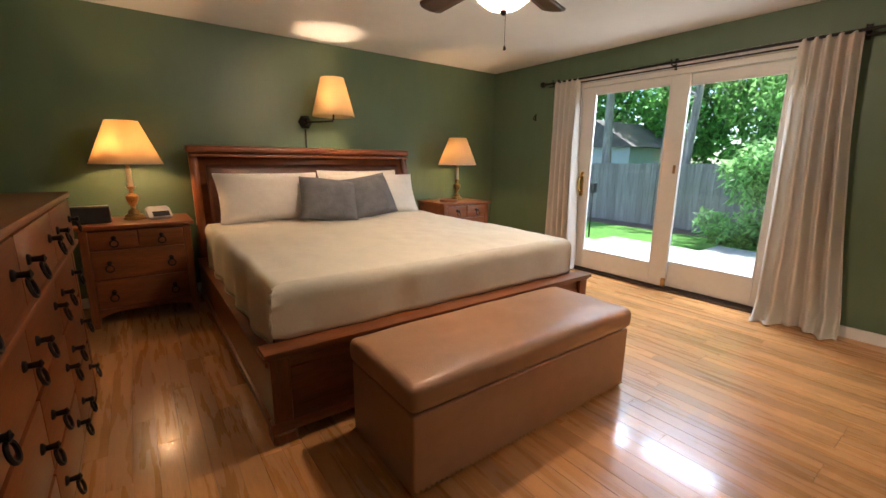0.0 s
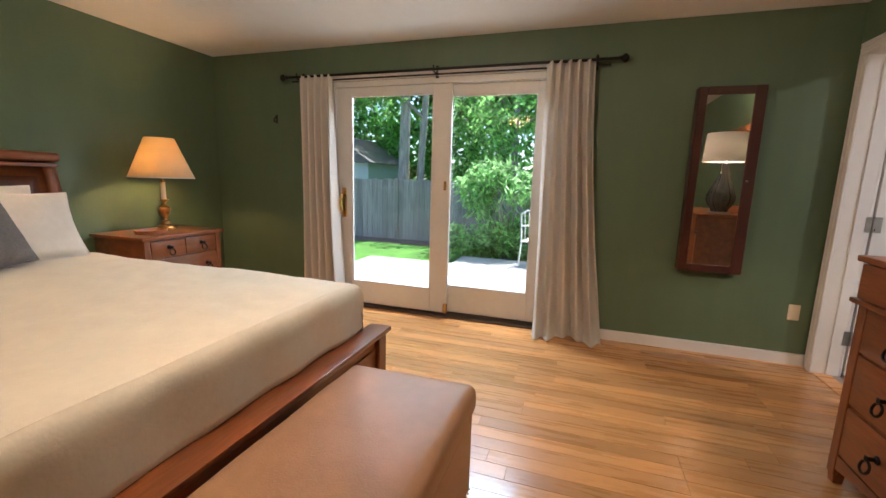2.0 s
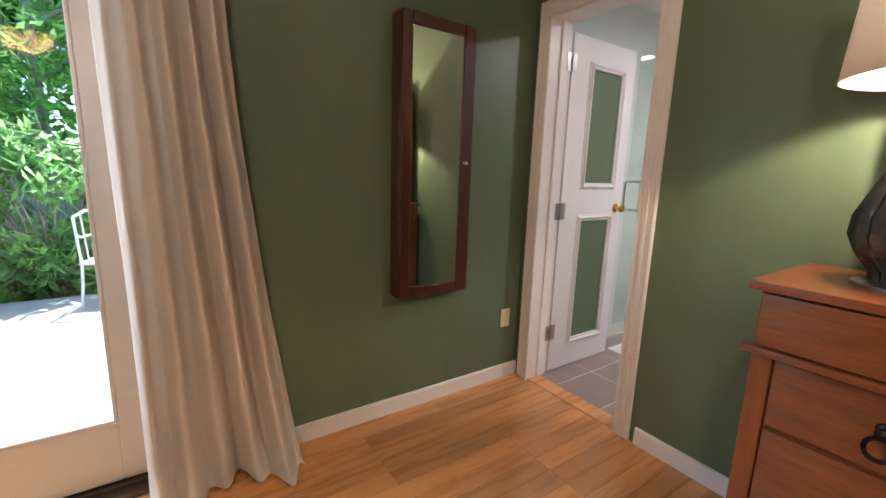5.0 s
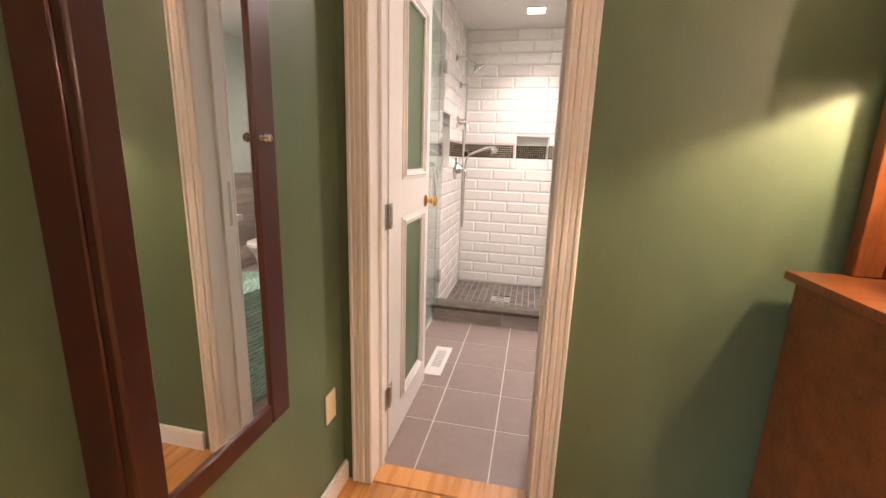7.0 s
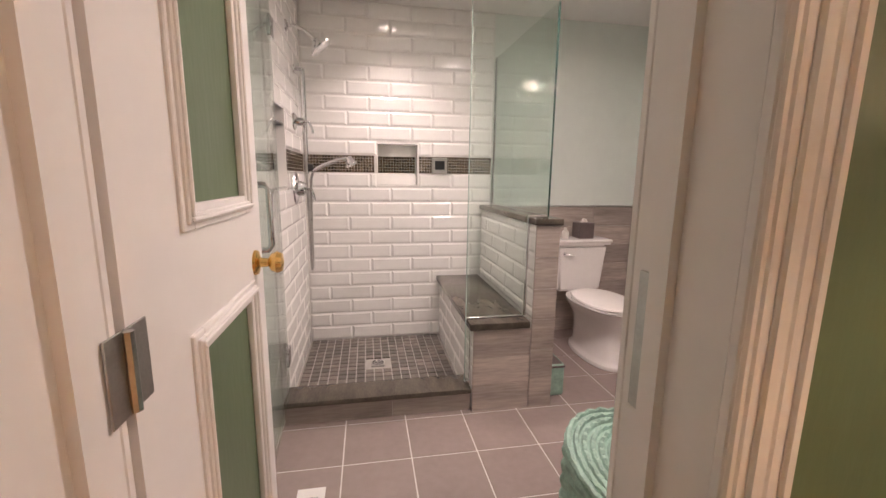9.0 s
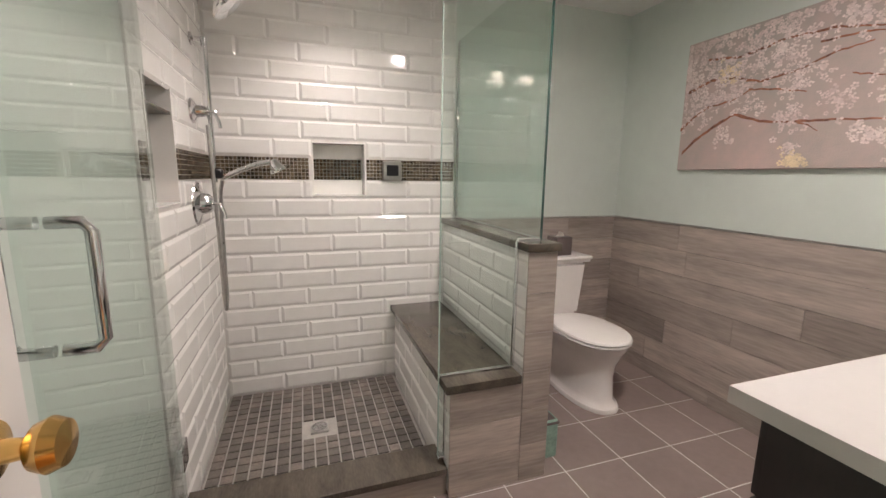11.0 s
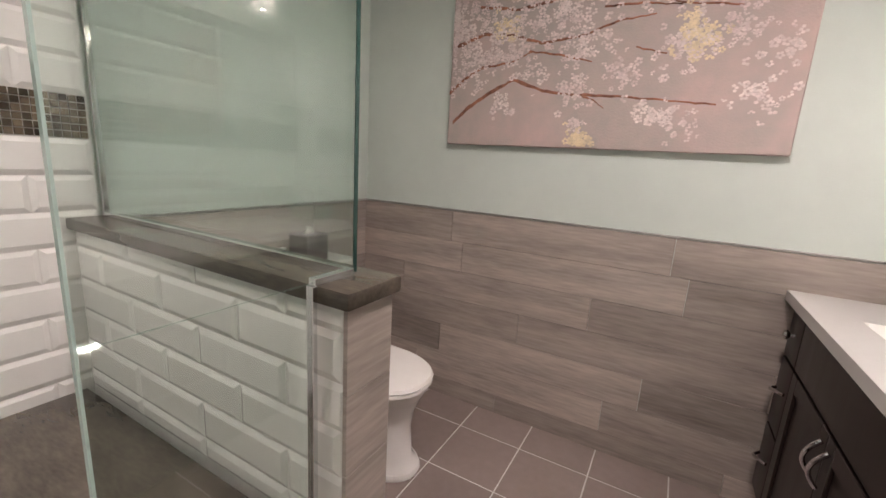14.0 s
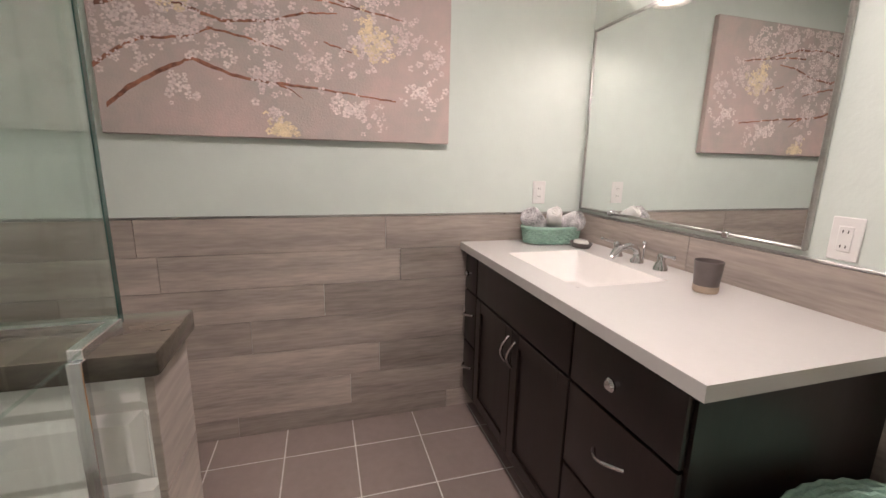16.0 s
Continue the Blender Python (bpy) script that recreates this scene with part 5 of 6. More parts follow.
cl, c1, c2, cr = VX0 - vc + 0.006, -2.458 - vc, -1.672 - vc, VX1 - vc - 0.004
for x0, x1 in ((cl, c1), (c2, cr)):
    for z0, z1, kind in ((0.675, 0.858, "knob"), (0.40, 0.665, "pull"), (0.115, 0.39, "pull")):
        d = front("drawer", x0 + 0.004, x1 - 0.004, z0, z1, False)
        xm, zm = (x0 + x1) / 2, (z0 + z1) / 2
        if kind == "knob":
            bm = lathe([(0.0, 0.0), (0.009, 0.0), (0.007, -0.012), (0.017, -0.02), (0.018, -0.026), (0.012, -0.032), (0.0, -0.033)], 18, axis="y")
            bmesh.ops.translate(bm, verts=bm.verts, vec=(xm, 0, zm))
            part("knob", bm, CHROME, d, "round chrome knob")
        else:
            chrome_pull(d, xm, 0, zm + 0.02, False)
front("false_front", c1 + 0.004, c2 - 0.004, 0.675, 0.858, False)
cm = -2.062 - vc
for x0, x1, px_ in ((c1 + 0.004, cm - 0.002, cm - 0.03), (cm + 0.002, c2 - 0.004, cm + 0.03)):
    d = front("cabinet_door", x0, x1, 0.115, 0.665, True)
    chrome_pull(d, px_, 0, 0.575, True)

ctop = thing("countertop", (-1.915, -0.49, 0.874), "white countertop with an integrated rectangular sink", "countertop")
kx0, kx1, ky0, ky1 = BW + 0.003 + 1.915, -1.215 + 1.915, -0.822 + 0.49, BN - 0.003 + 0.49
bx0, bx1, by0, by1 = -2.33 + 1.915, -1.80 + 1.915, -0.70 + 0.49, -0.335 + 0.49
bm = boxes(((kx0, ky0, 0), (bx0, ky1, 0.036)), ((bx1, ky0, 0), (kx1, ky1, 0.036)), ((bx0, ky0, 0), (bx1, by0, 0.036)), ((bx0, by1, 0), (bx1, ky1, 0.036)))
bmesh.ops.remove_doubles(bm, verts=bm.verts, dist=0.0001)
part("slab", bm, QUARTZ, ctop, smooth=False)
bm = bm_new()


def basin(u, v):
    a, b = 2 * u - 1, 2 * v - 1
    e = max(abs(a), abs(b))
    dep = 0.118 * (1 - max(0.0, (e - 0.62) / 0.38) ** 1.6)
    return (bx0 + (bx1 - bx0) * u, by0 + (by1 - by0) * v, 0.0355 - dep)


grid(bm, 36, 28, basin)
part("basin", bm, CERAMIC, ctop, "white sink basin")
part("drain", lathe([(0.0, -0.076), (0.022, -0.078), (0.022, -0.084), (0.0, -0.084)], 18, centre=((bx0 + bx1) / 2, (by0 + by1) / 2)), CHROME, ctop)

fx = thing("faucet", (-2.06, -0.245, 0.911), "chrome widespread faucet with two lever handles", "faucet")
bm = lathe([(0.0, 0.0), (0.027, 0.0), (0.025, 0.01), (0.016, 0.02), (0.015, 0.04), (0.0, 0.04)], 20)
tube(bm, [(0, 0, 0.03), (0, -0.01, 0.055), (0, -0.045, 0.072), (0, -0.09, 0.06), (0, -0.125, 0.025)], 0.014, 12, 0.012)
part("spout", bm, CHROME, fx)
for s in (-1, 1):
    bm = lathe([(0.0, 0.0), (0.027, 0.0), (0.024, 0.012), (0.014, 0.035), (0.016, 0.05), (0.012, 0.062), (0.0, 0.066)], 20, centre=(s * 0.125, 0))
    tube(bm, [(s * 0.125, 0, 0.056), (s * 0.165, -0.012, 0.06), (s * 0.20, -0.02, 0.064)], 0.006, 8, 0.0045)
    bmesh.ops.create_icosphere(bm, subdivisions=2, radius=0.008, matrix=Matrix.Translation((s * 0.203, -0.021, 0.064)))
    part("lever_handle", bm, CHROME, fx)
bm = tube(bm_new(), [(0, 0.03, 0.0), (0, 0.03, 0.075)], 0.004, 8)
bmesh.ops.create_icosphere(bm, subdivisions=2, radius=0.009, matrix=Matrix.Translation((0, 0.03, 0.08)))
part("lift_rod", bm, CHROME, fx)

cup = thing("tumbler", (-1.675, -0.315, 0.911), "taupe ceramic tumbler with a pale base", "cup")
part("cup_body", lathe([(0.036, 0.022), (0.042, 0.10), (0.039, 0.10), (0.033, 0.026), (0.0, 0.026)], 28), TAUPE, cup)
part("cup_base", lathe([(0.0, 0.0), (0.035, 0.0), (0.037, 0.006), (0.037, 0.022), (0.0, 0.022)], 28), mat("sand ceramic", (0.42, 0.33, 0.25), 0.6), cup, "pale unglazed base")
sd = thing("soap_dish", (-2.385, -0.29, 0.911), "taupe soap dish with a white bar", "soap dish")
part("dish", lathe([(0.0, 0.0), (0.05, 0.0), (0.066, 0.022), (0.062, 0.024), (0.05, 0.012), (0.0, 0.012)], 28, squash=(1, 0.72)), TAUPE, sd)
part("soap_bar", lathe([(0.0, 0.012), (0.04, 0.014), (0.046, 0.024), (0.038, 0.034), (0.0, 0.036)], 24, squash=(1, 0.7)), CERAMIC, sd, "white soap bar")
woven("basket", (-2.53, -0.37, 0.911), 0.085, 0.14, 0.08, "mint green woven basket on the counter", "basket", False, 7, 0.1)


def rolled_towel(place, r, ln, rz, tilt, material, label):
    """A towel rolled up tight, its spiral end in view."""
    ob = thing("rolled_towel", place, label, "towel", "towels in the basket")
    ob.matrix_world = pose(*place, tilt, 0, rz)
    bm = bm_new()
    prof = [(0.0, -ln / 2), (r * 0.8, -ln / 2), (r, -ln / 2 + 0.012), (r * 1.03, 0), (r, ln / 2 - 0.012), (r * 0.8, ln / 2), (0.0, ln / 2)]
    lathe(prof, 24, bm)
    for v in bm.verts:
        k = 1 + 0.08 * rnd(v.co.x * 40, v.co.y * 40, v.co.z * 30 + place[1] * 9)
        v.co.x, v.co.y = v.co.x * k, v.co.y * k
    part("roll", bm, material, ob)
    bm = bm_new()
    pts = [(r * (0.12 + 0.72 * t) * math.cos(14 * t), r * (0.12 + 0.72 * t) * math.sin(14 * t), ln / 2 + 0.002) for t in [i / 40 for i in range(41)]]
    tube(bm, pts, 0.0035, 5)
    part("spiral_fold", bm, material, ob)


rolled_towel((-2.55, -0.45, 1.005), 0.052, 0.16, 25, 50, TOWEL_G, "rolled grey and white patterned towel")
rolled_towel((-2.51, -0.37, 1.02), 0.038, 0.16, 60, 48, TOWEL_W, "rolled white hand towel")
rolled_towel((-2.51, -0.28, 1.005), 0.050, 0.13, 120, 62, TOWEL_G, "rolled grey and white patterned towel")

bmir = thing("vanity_mirror", (-2.06, BN, 1.07), "large vanity mirror with a beaded silver edge", "mirror")
part("mirror_glass", boxes(((-0.535, -0.010, 0.012), (0.535, -0.002, 0.865))), MIRROR, bmir, smooth=False)
bm = bm_new()
for a, b in (((-0.55, -0.016, 0), (-0.535, -0.001, 0.88)), ((0.535, -0.016, 0), (0.55, -0.001, 0.88)), ((-0.535, -0.016, 0), (0.535, -0.001, 0.012)), ((-0.535, -0.016, 0.865), (0.535, -0.001, 0.88))):
    add_box(bm, a, b, 0.004)
part("mirror_frame", bm, NICKEL, bmir, "beaded silver edge")
for k in (-0.3, 0.3):
    part("clip", boxes(((k - 0.012, -0.02, -0.006), (k + 0.012, -0.001, 0.016)), bev=0.003), CHROME, bmir)

vl = thing("vanity_light", (-2.05, BN, 2.13), "chrome vanity light with three white bell shades", "wall light")
part("back_plate", lathe([(0.0, -0.001), (0.07, -0.001), (0.066, -0.014), (0.03, -0.024), (0.02, -0.10), (0.0, -0.10)], 28, axis="y"), CHROME, vl)
part("bar", tube(bm_new(), [(-0.26, -0.13, -0.008), (-0.12, -0.12, 0.012), (0, -0.105, 0.004), (0.12, -0.12, 0.012), (0.26, -0.13, -0.008)], 0.009, 10), CHROME, vl)
for bx in (-0.24, 0.0, 0.24):
    bm = lathe([(0.0, 0.0), (0.02, -0.002), (0.024, -0.04), (0.0, -0.042)], 18, centre=(bx, -0.15))
    tube(bm, [(bx, -0.12, 0.0), (bx, -0.15, 0.002)], 0.009, 8)
    part("socket", bm, CHROME, vl)
    bm = lathe([(0.026, -0.035), (0.04, -0.05), (0.048, -0.085), (0.06, -0.12), (0.078, -0.145)], 28, centre=(bx, -0.15))
    s = part("bell_shade", bm, OPAL, vl, "white opal glass bell shade")
    s.modifiers.new("thick", "SOLIDIFY").thickness = 0.003

for lx, ly in ((-0.58, -2.32), (-1.35, -1.15)):
    dl2 = thing("ceiling_light", (lx, ly, H), "square recessed ceiling light, lit", "ceiling light", "recessed lights")
    bm = bm_new()
    for a, b in (((-0.085, -0.085, -0.008), (-0.065, 0.085, -0.0005)), ((0.065, -0.085, -0.008), (0.085, 0.085, -0.0005)), ((-0.065, -0.085, -0.008), (0.065, -0.065, -0.0005)), ((-0.065, 0.065, -0.008), (0.065, 0.085, -0.0005))):
        add_box(bm, a, b, 0.002)
    part("frame", bm, WPLATE, dl2)
    part("diffuser", boxes(((-0.065, -0.065, -0.006), (0.065, 0.065, -0.001))), glow_mat("lit diffuser", (1, 0.88, 0.76), 5), dl2, "lit white diffuser", False)

vt = thing("floor_vent", (-0.145, -1.06, 0.0), "white metal floor register", "floor vent", rz=90)
bm = bm_new()
for a, b in (((-0.19, -0.055, 0.0), (0.19, -0.03, 0.006)), ((-0.19, 0.03, 0.0), (0.19, 0.055, 0.006)), ((-0.19, -0.03, 0.0), (-0.14, 0.03, 0.006)), ((0.09, -0.03, 0.0), (0.19, 0.03, 0.006))):
    add_box(bm, a, b, 0.001)
part("frame", bm, WPLATE, vt)
part("well", boxes(((-0.14, -0.03, 0.0), (0.09, 0.03, 0.001))), BLACK, vt, smooth=False)
for k in range(11):
    part("slat", boxes(((-0.135 + k * 0.0205, -0.03, 0.001), (-0.125 + k * 0.0205, 0.03, 0.005))), WPLATE, vt, smooth=False)

# painting
PC = (BW + 0.001, -1.585, 1.38)
art = thing("painting", PC, "unframed canvas painting of pink cherry blossom branches", "painting")
aw, ah = 0.68, 0.72
bm = bm_new()
add_box(bm, (0, -aw, 0), (0.034, aw, ah), 0.004)
part("canvas", bm, CANVAS, art)
rng = random.Random(7)


def limb(pts, w0, w1):
    """A brush stroke on the canvas through (along, up) points, 0 to 1 across the picture."""
    bm = bm_new()
    P = []
    for i in range(len(pts) - 1):
        for k in range(8):
            t = k / 8
            P.append((pts[i][0] * (1 - t) + pts[i + 1][0] * t, pts[i][1] * (1 - t) + pts[i + 1][1] * t))
    P.append(pts[-1])
    prev = None
    for i, (a, b) in enumerate(P):
        t = i / (len(P) - 1)
        w = 0.72 * (w0 + (w1 - w0) * t) * (1 + 0.35 * rnd(a * 20, b * 20, w0 * 90))
        y, z = -aw + 2 * aw * a + 0.004 * rnd(i * 0.7, a), ah * b + 0.006 * rnd(i * 0.5, b, 3)
        cur = [bm.verts.new((0.0345, y, z - w)), bm.verts.new((0.0365, y, z)), bm.verts.new((0.0345, y, z + w))]
        if prev:
            for k in range(2):
                bm.faces.new((prev[k], cur[k], cur[k + 1], prev[k + 1]))
        prev = cur
    part("branch", bm, BRANCH, art, "brown painted branch")


limb([(0.02, 0.14), (0.08, 0.24), (0.17, 0.34), (0.24, 0.40), (0.34, 0.33), (0.46, 0.30), (0.58, 0.29), (0.72, 0.26), (0.82, 0.24)], 0.014, 0.004)
limb([(0.46, 0.30), (0.50, 0.27), (0.53, 0.23)], 0.006, 0.003)
limb([(0.00, 0.33), (0.06, 0.42), (0.12, 0.48), (0.22, 0.50), (0.30, 0.56)], 0.012, 0.004)
limb([(0.28, 0.56), (0.38, 0.53), (0.48, 0.48)], 0.006, 0.004)
limb([(0.02, 0.62), (0.12, 0.68), (0.22, 0.66), (0.32, 0.60), (0.44, 0.62), (0.54, 0.68), (0.64, 0.70)], 0.012, 0.004)
limb([(0.60, 0.54), (0.68, 0.50)], 0.005, 0.003)
limb([(0.10, 0.84), (0.24, 0.80), (0.40, 0.84), (0.55, 0.82), (0.70, 0.74), (0.84, 0.70)], 0.009, 0.004)
limb([(0.5, 0.76), (0.6, 0.76), (0.70, 0.73)], 0.006, 0.004)
clusters = [(0.05, 0.72, 0.14, 110), (0.10, 0.50, 0.10, 70), (0.08, 0.90, 0.12, 90), (0.25, 0.82, 0.14, 120), (0.22, 0.60, 0.10, 60), (0.40, 0.72, 0.10, 70), (0.42, 0.92, 0.12, 90), (0.46, 0.56, 0.07, 45), (0.58, 0.40, 0.05, 28),
            (0.44, 0.33, 0.05, 30), (0.60, 0.88, 0.10, 70), (0.72, 0.50, 0.08, 50), (0.75, 0.80, 0.08, 50), (0.84, 0.62, 0.06, 35), (0.90, 0.30, 0.06, 34), (0.66, 0.20, 0.05, 28), (0.74, 0.16, 0.05, 24), (0.20, 0.26, 0.04, 20), (0.93, 0.5, 0.05, 20), (0.45, 0.14, 0.03, 12), (0.30, 0.42, 0.05, 20)]


def blossoms(name, groups, material, label):
    bm = bm_new()
    for cx, cz, sp, n in groups:
        for _ in range(n):
            y = -aw + 2 * aw * min(0.985, max(0.015, rng.gauss(cx, sp * 0.55)))
            z = ah * min(0.97, max(0.03, rng.gauss(cz, sp * 0.9)))
            r = rng.uniform(0.005, 0.0115)
            a0 = rng.uniform(0, 6.28)
            for k in range(rng.choice((3, 4, 5))):
                a = a0 + 1.2566 * k
                cy, cz2 = y + r * math.cos(a), z + r * math.sin(a)
                vs = [bm.verts.new((0.0352 + rng.uniform(0.0, 0.0025), cy + r * 0.72 * math.cos(a + q), cz2 + r * 0.6 * math.sin(a + q))) for q in (0, 1.26, 2.51, 3.77, 5.03)]
                bm.faces.new(vs)
    p = part(name, bm, material, art, label, False)
    p["kind"] = "stuff"


blossoms("blossoms", clusters, PETAL, "white and pink painted blossoms")
blossoms("pale_blossoms", [(0.76, 0.55, 0.05, 60), (0.47, 0.06, 0.03, 40), (0.72, 0.66, 0.04, 24), (0.2, 0.7, 0.05, 24)], PETALY, "pale yellow painted blossoms")

# ---- outside ----
GZ = -0.32
solid("ground", boxes(((0.152, -60, GZ - 0.2), (90, 70, GZ))), GRASS, "green mown lawn", "lawn", "structure", False)
bm = boxes(((5.7, -14, GZ), (6.9, 18, GZ + 0.012)))
solid("ground_bed", bm, SOIL, "bare brown soil along the fence", "soil", "structure", False)
patio = thing("patio", (0.16, 2.5, GZ + 0.001), "pale concrete patio slab outside the door", "patio", kind="structure")
for i in range(6):
    far = (3.6, 3.6, 3.5, 2.8, 2.2, 1.7)[i]
    y0 = -3.4 + i * 1.5
    bm = bm_new()
    add_box(bm, (0, y0, 0), (far, y0 + 1.492, 0.22), 0.006)
    part("paving_slab", bm, PATIO, patio, smooth=False)

fence = thing("fence", (6.35, 3.0, GZ), "weathered grey board fence behind the lawn", "fence")
fr = random.Random(3)
bm = boxes(((-0.05, -0.07, 0), (0.05, 0.07, 1.62)), bev=0.006)
for k in range(90):
    y = -6.5 + k * 0.148
    hgt = 1.56 + fr.uniform(-0.02, 0.02)
    part("board", boxes(((-0.01, y, 0.02), (0.012, y + 0.142, hgt))), FENCE, fence, smooth=False)
for k in range(6):
    part("post", boxes(((-0.055, -6.5 + k * 2.4, 0), (-0.012, -6.41 + k * 2.4, 1.6))), FENCE, fence, smooth=False)
bm.free()

shed = thing("shed", (10.2, 9.6, GZ), "pale blue garden shed with a grey roof", "shed")
part("wall", boxes(((-1.4, -1.3, 0), (1.4, 1.3, 2.1))), SIDING, shed, smooth=False)
bm = bm_new()
v = [bm.verts.new(p) for p in ((-1.6, -1.5, 2.08), (1.6, -1.5, 2.08), (1.6, 1.5, 2.08), (-1.6, 1.5, 2.08), (-1.6, 0, 3.0), (1.6, 0, 3.0))]
for f in ((0, 1, 5, 4), (3, 4, 5, 2), (0, 4, 3), (1, 2, 5), (0, 3, 2, 1)):
    bm.faces.new([v[i] for i in f])
part("roof", bm, ROOF, shed, "grey shingle roof", False)
part("window", boxes(((-1.42, -0.35, 1.15), (-1.40, 0.35, 1.75)), bev=0.003), SILVER, shed)


def leaf_cloud(name, centres, n, size, material, parent, rs, long=1.0):
    """Many small folded leaves scattered in uneven clumps."""
    rg = np.random.default_rng(rs)
    c = np.array([q[:3] for q in centres], float)
    r = np.array([q[3:6] if len(q) > 4 else (q[3],) * 3 for q in centres], float)
    w = r.prod(axis=1) ** 0.67
    idx = rg.choice(len(c), n, p=w / w.sum())
    d = rg.normal(size=(n, 3))
    d /= np.linalg.norm(d, axis=1, keepdims=True)
    rad = rg.uniform(0.45, 1.05, (n, 1)) ** 0.6
    p = c[idx] + d * rad * r[idx]
    ax = rg.normal(size=(n, 3)) + np.array([0, 0, -0.3])
    ax /= np.linalg.norm(ax, axis=1, keepdims=True)
    sd = np.cross(ax, rg.normal(size=(n, 3)) + np.array([0, 0, 2.0]))
    sd /= np.linalg.norm(sd, axis=1, keepdims=True) + 1e-9
    s = size * rg.uniform(0.6, 1.3, (n, 1))
    nn = np.cross(ax, sd)
    tip, mid = p + ax * s * long, p + ax * s * long * 0.5
    L_, R_ = mid + sd * s * 0.3 + nn * s * 0.12, mid - sd * s * 0.3 + nn * s * 0.12
    verts = np.stack([p, L_, tip, R_], axis=1).reshape(-1, 3)
    faces = [(4 * i, 4 * i + 1, 4 * i + 2, 4 * i + 3) for i in range(n)]
    me = bpy.data.meshes.new(name)
    me.from_pydata(verts.tolist(), [], faces)
    me.materials.append(material)
    ob = new(name, me)
    ob.parent = parent
    return ob


def tree(place, h, r, rs, lean=(0, 0), label="tall grey-barked tree with a leafy crown", fork=0.45):
    ob = thing("tree", place, label, "tree", "trees behind the fence")
    rg = random.Random(rs)
    bm = bm_new()
    trunk = [(lean[0] * t * t + 0.06 * rg.uniform(-1, 1) * t, lean[1] * t * t + 0.06 * rg.uniform(-1, 1) * t, h * t) for t in [i / 8 for i in range(9)]]
    tube(bm, trunk, r, 10, r * 0.35)
    part("trunk", bm, BARK, ob)
    cs = []
    for k in range(7):
        t = fork + (0.95 - fork) * k / 6
        i = min(7, int(t * 8))
        b = Vector(trunk[i])
        a = rg.uniform(0, 6.28)
        ln = h * rg.uniform(0.16, 0.3)
        pts = [b, b + Vector((math.cos(a) * ln * 0.5, math.sin(a) * ln * 0.5, ln * 0.35)), b + Vector((math.cos(a) * ln, math.sin(a) * ln, ln * 0.55))]
        bm = bm_new()
        tube(bm, pts, r * 0.38, 7, r * 0.1)
        part("limb", bm, BARK, ob)
        cs.append((*pts[2], ln * 0.55, ln * 0.55, ln * 0.4))
        cs.append((*pts[1], ln * 0.35, ln * 0.35, ln * 0.25))
    lf = leaf_cloud("crown", cs, 5200, 0.13, LEAF, ob, rs, 1.3)
    lf["kind"] = "stuff"
    return ob


tree((6.9, 7.9, GZ), 8.0, 0.15, 1, (0.1, 0.25), fork=0.5)
tree((7.0, 6.25, GZ), 9.0, 0.17, 2, (0.2, -0.1), fork=0.5)
tree((7.3, 5.9, GZ), 8.5, 0.12, 8, (0.3, -0.5), fork=0.45)
tree((8.0, 3.4, GZ), 7.5, 0.11, 3, (0.1, 0.1), "slender forked grey tree behind the fence", 0.35)
tree((9.0, 0.9, GZ), 8.5, 0.16, 4, (0, 0.2))
tree((11.5, 11.6, GZ), 9.0, 0.2, 5, (0.3, 0.2))
tree((12.5, 4.6, GZ), 10.0, 0.2, 6, (-0.2, 0.3))
rg = random.Random(11)
wood_c = [(rg.uniform(11.5, 17), rg.uniform(-9, 24), rg.uniform(0.6, 7.5), rg.uniform(0.9, 1.7)) for _ in range(150)]
wood = leaf_cloud("woodland", wood_c, 70000, 0.27, LEAF, None, 21, 1.3)
tagged(wood, "dense green woodland foliage behind the fence", "woodland", kind="stuff")
low_c = [(rg.uniform(7.4, 9.5), rg.uniform(-5, 5), rg.uniform(0.4, 3.2), rg.uniform(0.5, 0.9)) for _ in range(26)]
und = leaf_cloud("understorey", low_c, 12000, 0.15, LEAF, None, 22, 1.3)
tagged(und, "green understorey shrubs behind the fence", "shrubs", kind="stuff")

bush = thing("rhododendron", (4.4, 2.85, GZ), "large rhododendron bush with long glossy leaves", "bush")
cs = []
for k in range(26):
    a, q = rg.uniform(0, 6.28), rg.uniform(0.2, 1) ** 0.6
    top = Vector((0.7 * q * math.cos(a), 1.15 * q * math.sin(a), 0.5 + rg.uniform(0.0, 1.65) * (1.15 - 0.55 * q)))
    bm = bm_new()
    tube(bm, [(0.1 * math.cos(a), 0.12 * math.sin(a), 0), (top.x * 0.45, top.y * 0.45, top.z * 0.55), top], 0.018, 6, 0.006)
    part("stem", bm, BARK, bush)
    cs.append((*top, 0.26, 0.28, 0.22))
for k in range(16):
    a, q = rg.uniform(0, 6.28), rg.uniform(0.3, 1)
    cs.append((0.62 * q * math.cos(a), 1.0 * q * math.sin(a), rg.uniform(0.15, 0.5), 0.24, 0.26, 0.18))
lf = leaf_cloud("foliage", cs, 6500, 0.10, LEAFB, bush, 31, 1.8)
lf["kind"] = "stuff"

